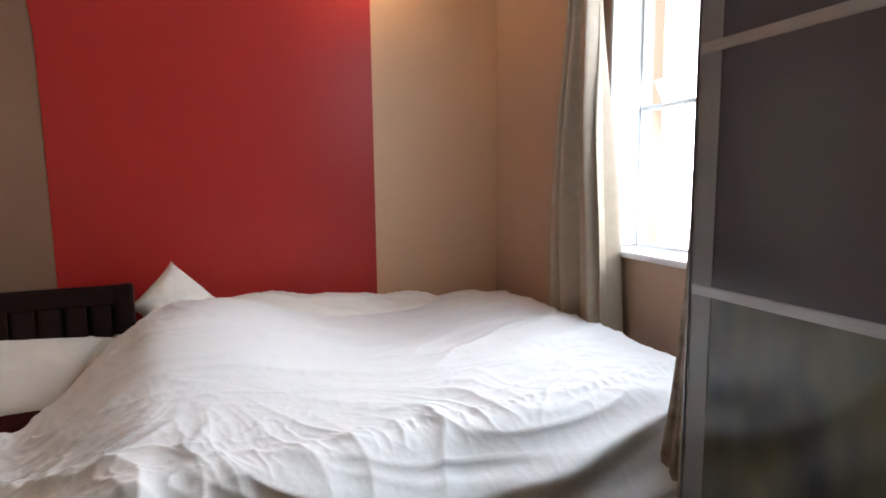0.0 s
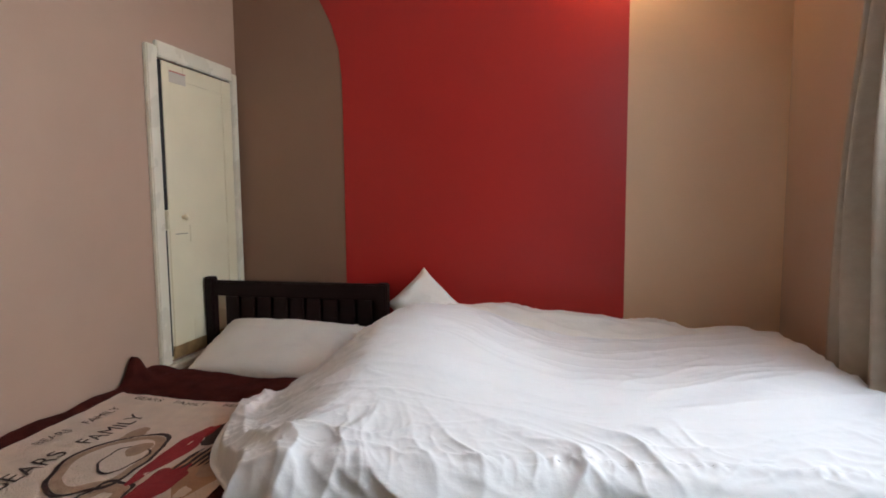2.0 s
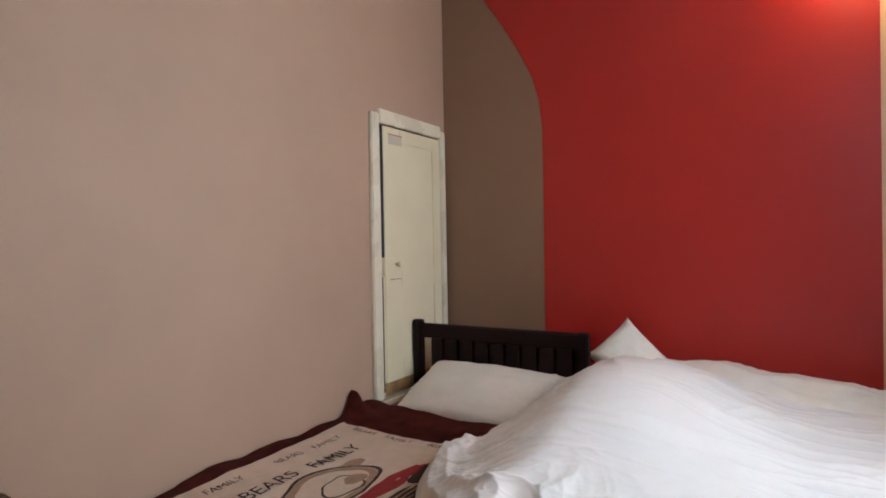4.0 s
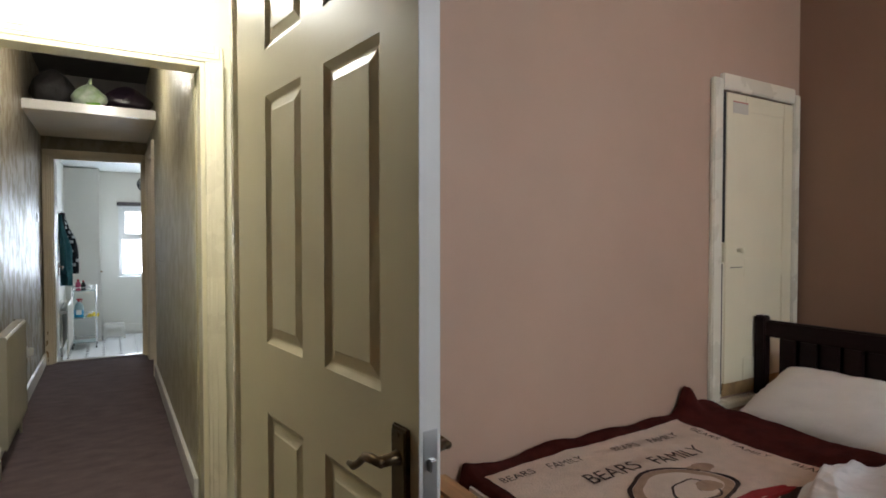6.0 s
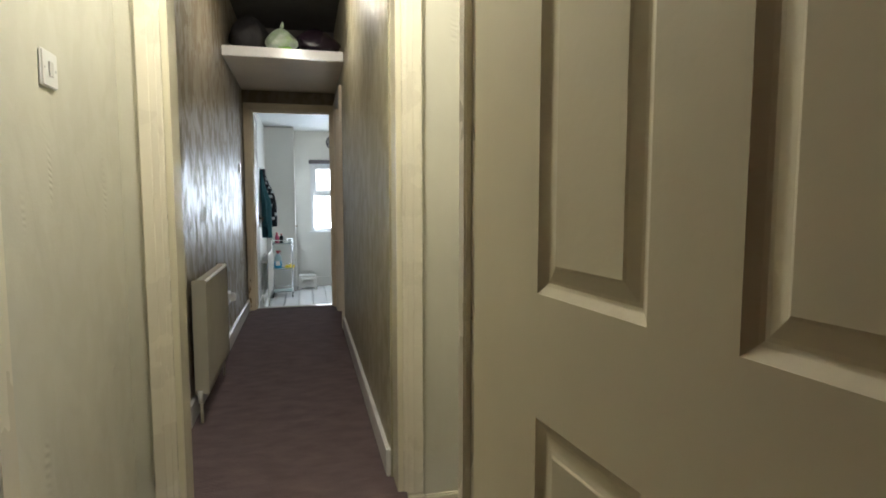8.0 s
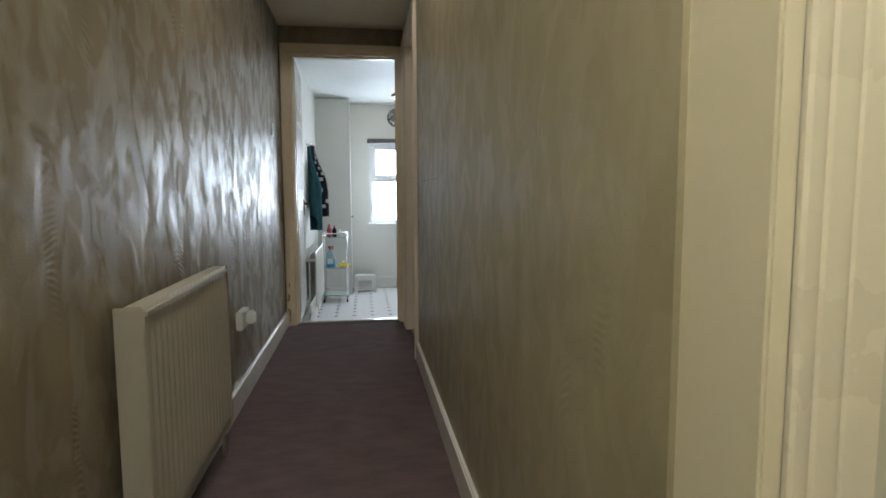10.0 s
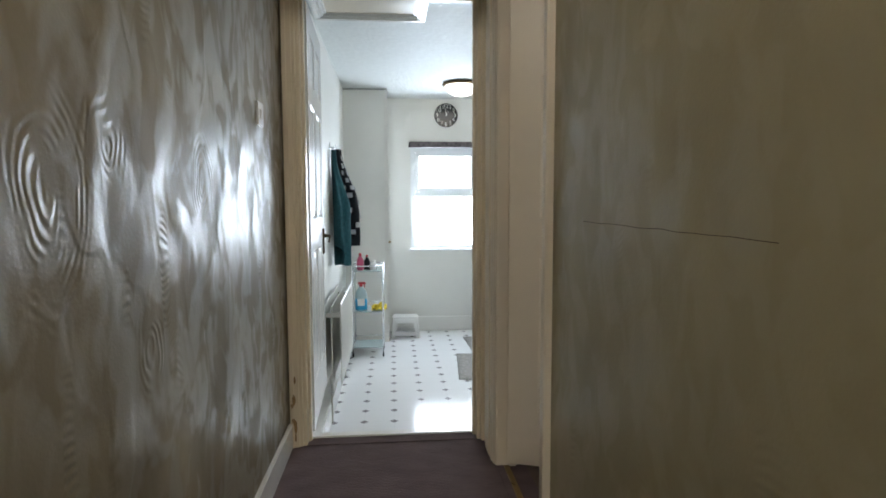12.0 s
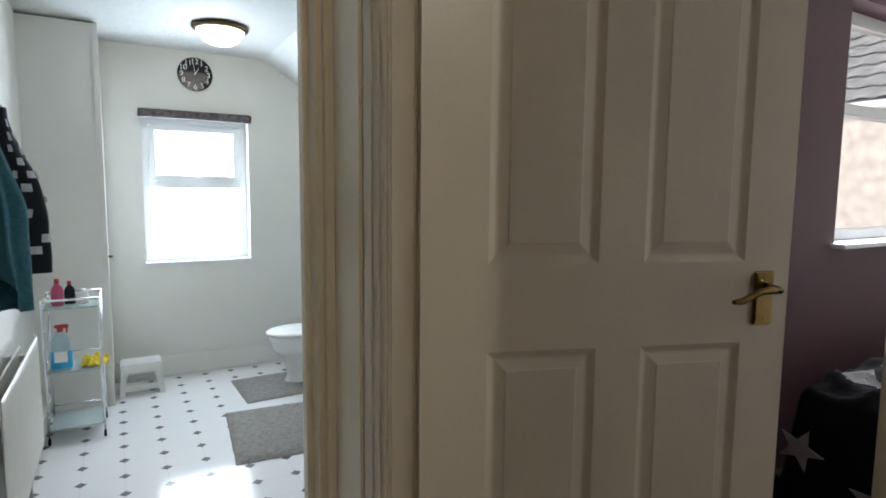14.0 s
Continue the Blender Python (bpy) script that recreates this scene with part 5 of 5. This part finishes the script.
bc = thing("boiler_cupboard", pose(0, 0, -0.345), "tall white built-in boiler cupboard in the corner", "cupboard")
part("body", B(-10.69, -10.165, -0.36, 0.055, 0, 2.575), M_WHITE, bc)
dr = part("door", B(-10.66, -10.17, 0.055, 0.075, 0.02, 2.57, 0.003), M_WHITE, bc, "white flush door")
part("knob", TB([(-10.20, 0.075, 1.04), (-10.20, 0.090, 1.04), (-10.20, 0.105, 1.04)], [0.006, 0.012, 0.010]), M_BRASS, dr, smooth=True)
part("corner_trim", B(-10.165, -10.155, 0.045, 0.078, 0, 2.575, 0.002), M_EDGE, bc)
part("top_gap", B(-10.1655, -10.164, -0.36, 0.055, 2.570, 2.574), M_GAPSHADE, bc)

tr = thing("bathroom_trolley", pose(-9.78, -0.115, -0.345), "slim chrome trolley with three glass shelves", "trolley")
for x in (-0.16, 0.16):
    for y in (-0.14, 0.14):
        part("upright", TB([(x, y, 0.03), (x, y, 0.86)], 0.008, 10), M_CHROME, tr, smooth=True)
        part("castor", TB([(x, y - 0.008, 0.018), (x, y + 0.008, 0.018)], 0.018, 12), M_BLACK, tr)
for z in (0.08, 0.42, 0.80):
    part("glass_shelf", B(-0.155, 0.155, -0.135, 0.135, z, z + 0.008, 0.002), M_SHELFGLASS, tr, "frosted glass shelf")
    for y in (-0.14, 0.14):
        part("guard_rail", TB([(-0.16, y, z + 0.05), (0.16, y, z + 0.05)], 0.004, 8), M_CHROME, tr, smooth=True)
    part("guard_rail", TB([(-0.16, -0.14, z + 0.05), (-0.16, 0.14, z + 0.05)], 0.004, 8), M_CHROME, tr, smooth=True)
for x in (-0.16, 0.16):
    part("top_rail", TB([(x, -0.14, 0.855), (x, 0.14, 0.855)], 0.007, 8), M_CHROME, tr, smooth=True)


def bottle(name, m, r, h, body, cap, label, spray=False, flat=0.6):
    b = thing(name, m, label, "bottle", "bottles on the trolley")
    bm = lathe([(r * 0.9, 0), (r, 0.01), (r, h * 0.55), (r * 0.85, h * 0.68), (r * 0.4, h * 0.80), (r * 0.36, h * 0.86)], 20)
    bmesh.ops.scale(bm, vec=(flat, 1, 1), verts=bm.verts)
    part("body", bm, body, b, smooth=True)
    if spray:
        fill = lathe([(r * 0.90, 0.002), (r * 1.005, 0.01), (r * 1.005, h * 0.42), (r * 0.5, h * 0.425)], 20)
        bmesh.ops.scale(fill, vec=(flat, 1, 1), verts=fill.verts)
        part("liquid", fill, M_BLUE, b, "bright blue liquid", True)
        part("neck", TB([(0, 0, h * 0.84), (0, 0, h * 0.93)], r * 0.3), cap, b, smooth=True)
        part("trigger_head", B(-0.012, 0.012, -0.03, 0.045, h * 0.92, h, 0.006), cap, b)
        part("trigger", B(-0.006, 0.006, 0.028, 0.038, h * 0.80, h * 0.93, 0.003), cap, b)
        part("label", B(r * flat * 0.98, r * flat * 1.03, -r * 0.6, r * 0.6, h * 0.18, h * 0.42, 0.001), M_PLASTIC, b)
    else:
        part("cap", TB([(0, 0, h * 0.84), (0, 0, h)], r * 0.42), cap, b, smooth=True)
    return b


bottle("spray_bottle", pose(-9.70, -0.18, 0.083), 0.055, 0.27, M_CLEARPLASTIC, M_REDPLASTIC, "blue cleaning spray bottle with a red trigger", True)
bottle("shampoo_bottle", pose(-9.72, -0.185, 0.463), 0.032, 0.16, M_PINK, M_REDPLASTIC, "pink shampoo bottle on the top shelf")
bottle("shampoo_bottle", pose(-9.76, -0.125, 0.463), 0.028, 0.14, M_ROBE, M_REDPLASTIC, "dark bottle with red cap on the top shelf")
bottle("lotion_bottle", pose(-9.74, -0.06, 0.463), 0.034, 0.09, M_PLASTIC, M_PLASTIC, "white lotion tub on the top shelf")
cl = solo("cleaning_cloth", grid(22, 22, lambda u, v: (-9.66 - 0.16 * v, -0.085 + 0.145 * u, 0.088 + 0.055 * abs(fbm(u * 2.6, v * 2.6, 4.0)) + 0.035 * math.sin(math.pi * u) * math.sin(math.pi * v))),
          M_YELLOW, "crumpled yellow cleaning cloth on the middle shelf", "cloth", smooth=True)


def drape_width(k, taper):
    """Half width of hanging cloth, k from the hook down: drawn in at the hook, full at the middle, narrower at the hem."""
    return (taper + (1 - taper) * smooth01(k * 1.5)) * (1 - 0.40 * smooth01((k - 0.60) / 0.40))


def hanging(name, x0, x1, z0, z1, y, bulge, seed, material, label, taper=0.25):
    """Cloth hanging from a hook: narrow at the top, in soft vertical folds below."""
    def fn(u, v):
        a = 2 * math.pi * u
        k = 1 - v
        w = (x1 - x0) / 2 * drape_width(k, taper)
        f = 1 + 0.20 * math.sin(4 * a + seed + 2.5 * v) * smooth01(k * 2) + 0.08 * noise.noise((a * 2, v * 6, seed))
        x = (x0 + x1) / 2 + w * math.cos(a) * f
        yy = y + bulge * (0.35 + 0.65 * smooth01(k * 1.8)) * (0.55 + 0.45 * math.sin(a)) * f
        low = 0.16 * max(0, math.cos(a + seed)) * (1 - smooth01(v / 0.25))
        return (x + 0.012 * noise.noise((a, v * 4, seed)), max(-0.355, yy), z0 + low + (z1 - z0 - low) * v)
    t = thing(name, pose(0, 0, 0), label, "towel" if "towel" in name else "robe")
    bm = grid(48, 36, fn)
    part("cloth", bm, material, t, smooth=True)
    return t


tw = hanging("towel", -8.98, -8.72, 0.60, 1.50, -0.352, 0.125, 0.5, M_TEAL, "teal terry towel hanging from a wall hook")
rb = hanging("bathrobe", -9.26, -8.99, 0.74, 1.53, -0.352, 0.17, 2.5, M_ROBE, "black and white checked fleece robe on a hook", 0.3)
rc = random.Random(3)
for i in range(11):
    z = 1.475 - 0.060 * i
    for j in range(4):
        if rc.random() < 0.25:
            continue
        a0 = 0.10 + 0.50 * j + (0.25 if i % 2 else 0.0) + 0.10 * rc.random()

        def patch(u, v, z=z, a0=a0, tall=0.028 + 0.014 * rc.random()):
            a = a0 + 0.24 * u
            t = (z - tall * v - 0.74) / 0.79
            k = 1 - t
            w = 0.135 * drape_width(k, 0.3)
            f = 1 + 0.20 * math.sin(4 * a + 2.5 + 2.5 * t) * smooth01(k * 2) + 0.08 * noise.noise((a * 2, t * 6, 2.5))
            return (-9.125 + (w * math.cos(a) * f) * 1.03 + 0.004, -0.352 + 0.17 * (0.35 + 0.65 * smooth01(k * 1.8)) * (0.55 + 0.45 * math.sin(a)) * f * 1.03 + 0.004, z - tall * v)
        part("white_check", grid(5, 4, patch), M_ROBEWHITE, rb, "white woven check", True)
for x in (-8.85, -9.12):
    h = thing("wall_hook", pose(x, -0.36, 1.53), "chrome hook screwed to the bathroom wall", "hook", "bathroom hooks")
    part("plate", B(-0.015, 0.015, 0, 0.006, -0.03, 0.03, 0.003), M_CHROME, h)
    part("prong", TB([(0, 0.005, -0.01), (0, 0.04, -0.015), (0, 0.05, 0.012)], 0.005, 8), M_CHROME, h, smooth=True)

st = thing("step_stool", pose(-10.42, 0.25, -0.345), "white plastic folding step stool", "stool")
part("top", B(-0.10, 0.10, -0.135, 0.135, 0.205, 0.225, 0.008), M_PLASTIC, st)
for i in range(9):
    part("grip_bar", B(-0.085, 0.085, -0.125 + 0.029 * i, -0.112 + 0.029 * i, 0.225, 0.229, 0.002), M_PLASTIC, st)
for s in (-1, 1):
    part("leg_frame", poly([(s * 0.10, -0.125, 0.205), (s * 0.10, 0.125, 0.205), (s * 0.125, 0.15, 0.0), (s * 0.125, 0.115, 0.0), (s * 0.112, 0.085, 0.165), (s * 0.112, -0.085, 0.165), (s * 0.125, -0.115, 0.0), (s * 0.125, -0.15, 0.0)], (-s * 0.016, 0, 0)), M_PLASTIC, st)
    part("cross_bar", B(min(s * 0.115, s * 0.10), max(s * 0.115, s * 0.10), -0.11, 0.11, 0.03, 0.07, 0.004), M_PLASTIC, st)
    part("side_frame", poly([(-0.10, s * 0.13, 0.205), (0.10, s * 0.13, 0.205), (0.12, s * 0.145, 0.0), (0.09, s * 0.145, 0.0), (0.06, s * 0.137, 0.165), (-0.06, s * 0.137, 0.165), (-0.09, s * 0.145, 0.0), (-0.12, s * 0.145, 0.0)], (0, -s * 0.014, 0)), M_PLASTIC, st)

bb = thing("roller_blind", pose(-10.69, 0.72, 1.735), "rolled-up dark patterned blind over the window", "blind")
part("roll", TB([(0.03, -0.415, 0), (0.03, 0.415, 0)], 0.030, 16), M_BLIND, bb, smooth=True)
part("valance", B(0.004, 0.062, -0.41, 0.41, -0.030, 0.032, 0.01), M_BLIND, bb)
for y in (-0.42, 0.414):
    part("bracket", B(0.0, 0.062, y, y + 0.006, -0.03, 0.034, 0.002), M_PLASTIC, bb)

ck = thing("wall_clock", pose(-10.685, 0.722, 2.06, 90, 0, 90), "round black mirrored wall clock with white numerals", "clock")
part("dial", lathe([(0.128, 0.0), (0.13, 0.003), (0.13, 0.007), (0.127, 0.009)], 48), M_BLACK, ck, "black mirrored dial")
for h in range(1, 13):
    a = math.radians(90 - 30 * h)
    text_part("numeral", str(h), 0.058, M_PLASTIC, ck, pose(0.098 * math.cos(a), 0.098 * math.sin(a), 0.0105))
for ang, ln, w in ((60, 0.055, 0.006), (98, 0.085, 0.004)):
    a = math.radians(ang)
    part("hand", TB([(0, 0, 0.014), (ln * math.cos(a), ln * math.sin(a), 0.014)], [w * 0.6, w * 0.3], 6), M_PLASTIC, ck)
part("hub", TB([(0, 0, 0.009), (0, 0, 0.018)], 0.006), M_PLASTIC, ck)


def rug(m, w, d, seed, label):
    """A tufted bath mat with a soft uneven edge."""
    def fn(u, v):
        x, y = (u - 0.5) * w, (v - 0.5) * d
        e = min(1.0, 12 * min(u, 1 - u, v, 1 - v))
        x *= 1 + 0.012 * noise.noise((v * 9, seed, 1))
        y *= 1 + 0.012 * noise.noise((u * 9, seed, 2))
        return (x, y, 0.002 + 0.016 * e ** 0.5 + 0.004 * noise.noise((u * 40, v * 40, seed)) * e)
    r = solo("bath_mat", grid(70, 60, fn), M_RUG, label, "bath mat", "grey bath mats", True)
    r.matrix_basis = m
    return r


rug(pose(-9.21, 0.98, -0.345, 0, 0, -5), 0.80, 0.60, 1.0, "grey tufted bath mat on the vinyl floor")
rug(pose(-10.03, 1.17, -0.345, 0, 0, 2), 0.56, 0.60, 2.0, "grey tufted mat in front of the toilet")

to = thing("toilet", pose(-10.06, 1.30, -0.345), "white ceramic toilet standing on a grey mat", "toilet")


def bowl(u, v):
    a = 2 * math.pi * u
    prof = ((0.0, 0.52, 0.60), (0.18, 0.46, 0.52), (0.45, 0.50, 0.58), (0.75, 0.88, 0.90), (1.0, 1.0, 1.0))
    for (t0, a0, b0), (t1, a1, b1) in zip(prof, prof[1:]):
        if v <= t1:
            f = smooth01((v - t0) / (t1 - t0))
            sx, sy = a0 + (a1 - a0) * f, b0 + (b1 - b0) * f
            break
    return (0.185 * sx * math.cos(a), 0.05 + 0.25 * (1 - sy) * 0.2 + 0.25 * sy * math.sin(a), 0.39 * v)


part("bowl", grid(40, 24, bowl), M_CERAMIC, to, smooth=True)
sm = lathe([(0.17, 0.392), (0.192, 0.396), (0.196, 0.408), (0.188, 0.420), (0.10, 0.424)], 40)
bmesh.ops.scale(sm, vec=(1, 1.32, 1), verts=sm.verts)
bmesh.ops.translate(sm, vec=(0, 0.05, 0), verts=sm.verts)
part("seat_lid", sm, M_PLASTIC, to, "white plastic seat and lid", True)
part("cistern", B(-0.19, 0.19, 0.46, 0.66, 0.40, 0.76, 0.02, 3), M_CERAMIC, to)
part("cistern_foot", B(-0.12, 0.12, 0.28, 0.62, 0.0, 0.40, 0.03, 3), M_CERAMIC, to)
part("lever", TB([(-0.1, 0.455, 0.70), (-0.1, 0.44, 0.70), (-0.14, 0.435, 0.695)], 0.006, 8), M_CHROME, to)
pb = thing("waste_bin", pose(-8.93, 1.17, -0.345), "small white plastic bathroom bin", "bin")
part("body", lathe([(0.09, 0.0), (0.10, 0.01), (0.11, 0.20)], 28), M_PLASTIC, pb, smooth=True)
part("lid", lathe([(0.112, 0.20), (0.114, 0.208), (0.09, 0.225), (0.02, 0.235)], 28), M_PLASTIC, pb, smooth=True)


# ---- back bedroom ----
def star_bed_point(u, v):
    x, y = -6.80 + 1.25 * u, 2.02 + 1.95 * v
    z = 0.50 + 0.03 * fbm(x * 3, y * 3, 6.0) + 0.045 * ridge(noise.noise((x * 2.5 + y * 2, y * 5, 3.0)) * 2.4, 2) + 0.02 * ridge(noise.noise((x * 6 - y * 3, y * 8, 5.0)) * 2.4, 2)
    z -= 0.46 * smooth01((2.13 - y) / 0.09)
    z -= 0.38 * smooth01((-6.72 - x) / 0.06)
    return (x - 0.0, y, z)


sbed = thing("back_bed", pose(0, 0, 0), "low bed under a black duvet printed with pale stars", "bed")
part("base", B(-6.68, -5.6, 2.16, 3.95, 0.0, 0.26, 0.02), M_BEDBASE, sbed)
part("mattress", B(-6.68, -5.6, 2.16, 3.95, 0.26, 0.42, 0.04), M_PILLOW, sbed)
sd = thing("star_duvet", pose(0, 0, 0), "rumpled black duvet with pale grey stars", "duvet")
part("cover", grid(70, 100, star_bed_point), M_STARDARK, sd, "black cotton cover", True)


def star(cx, cy, r, rot, seed):
    """A five-pointed printed star that follows the cover."""
    bm = bmesh.new()
    c = bm.verts.new((cx, cy, 0))
    vs = []
    for k in range(10):
        rr = r if k % 2 == 0 else r * 0.42
        a = rot + math.pi * k / 5
        vs.append(bm.verts.new((cx + rr * math.cos(a), cy + rr * math.sin(a), 0)))
    for k in range(10):
        bm.faces.new((c, vs[k], vs[(k + 1) % 10]))
    bmesh.ops.subdivide_edges(bm, edges=bm.edges, cuts=4, use_grid_fill=True)
    bmesh.ops.triangulate(bm, faces=bm.faces)
    for v in bm.verts:
        p = star_bed_point((v.co.x + 6.80) / 1.25, (v.co.y - 2.02) / 1.95)
        v.co = (p[0] - (0.006 if p[0] < -6.73 else 0), p[1] - (0.006 if p[1] < 2.12 else 0), p[2] + 0.006)
    part("star", bm, M_STARLIGHT, sd, "pale grey printed star")


rs = random.Random(7)
for i in range(5):
    for j in range(8):
        star(-6.66 + 0.24 * i + 0.06 * rs.random(), 2.33 + 0.21 * j + 0.05 * rs.random(), 0.070 + 0.05 * rs.random(), rs.random() * 6, i)


def hanging_star(x, z, r, rot):
    pts = []
    for k in range(10):
        rr = r if k % 2 == 0 else r * 0.42
        a = rot + math.pi * k / 5
        pts.append((x + rr * math.cos(a), 2.036 - 0.004 * math.sin(a), z + rr * math.sin(a)))
    part("star", poly(pts, (0, 0.004, 0)), M_STARLIGHT, sd, "pale grey printed star")


for x, z, r, rot in ((-6.68, 0.33, 0.075, 1.2), (-6.45, 0.24, 0.085, 0.3), (-6.22, 0.34, 0.07, 2.0), (-6.55, 0.13, 0.06, 0.9)):
    hanging_star(x, z, r, rot)

# ---- outside the windows ----
def overcast(name, strength):
    m = bpy.data.materials.new(name)
    m.use_nodes = True
    b = m.node_tree.nodes["Principled BSDF"]
    b.inputs["Base Color"].default_value = (0, 0, 0, 1)
    b.inputs["Emission Color"].default_value = (0.93, 0.97, 1, 1)
    b.inputs["Emission Strength"].default_value = strength
    return m


structure("backdrop_east", B(9.0, 9.1, -14, 16, -3, 12), overcast("street_side_sky", 7.0), "bright overcast sky beyond the bedroom window", "sky")
structure("backdrop_west", B(-24.1, -24.0, -16, 18, -3, 14), overcast("yard_side_sky", 9.0), "bright overcast sky beyond the bathroom window", "sky")

house = thing("neighbour_house", pose(-10, 9.0, -3.0), "pale brick neighbouring house with a tiled roof", "house")
part("wall", B(-7, 7, 0, 5, 0, 5.4), M_BRICK, house)
part("gutter", TB([(-7.2, -0.12, 5.36), (7.2, -0.12, 5.36)], 0.06), M_UPVC, house, smooth=True)
part("roof_deck", B(-7.2, 7.2, 0, 4.2, -0.05, 0), M_SLATE, house, m=pose(0, -0.15, 5.42, 40, 0, 0))
for i in range(14):
    course = bmesh.new()
    grid(140, 2, lambda u, v: (-7.2 + 14.4 * u, 0.30 * i + 0.33 * v, 0.045 - 0.03 * v + 0.022 * math.sin(2 * math.pi * u * 48)), course)
    part("tile_course", course, M_SLATE, house, smooth=True, m=pose(0, -0.15, 5.42, 40, 0, 0))
for x in (-5.5,):
    w = part("window", B(x, x + 1.0, -0.03, 0.0, 3.4, 4.7, 0.01), M_UPVC, house, "white framed window")
    part("pane", B(x + 0.08, x + 0.92, -0.036, -0.03, 3.48, 4.62), M_BLACK, w)
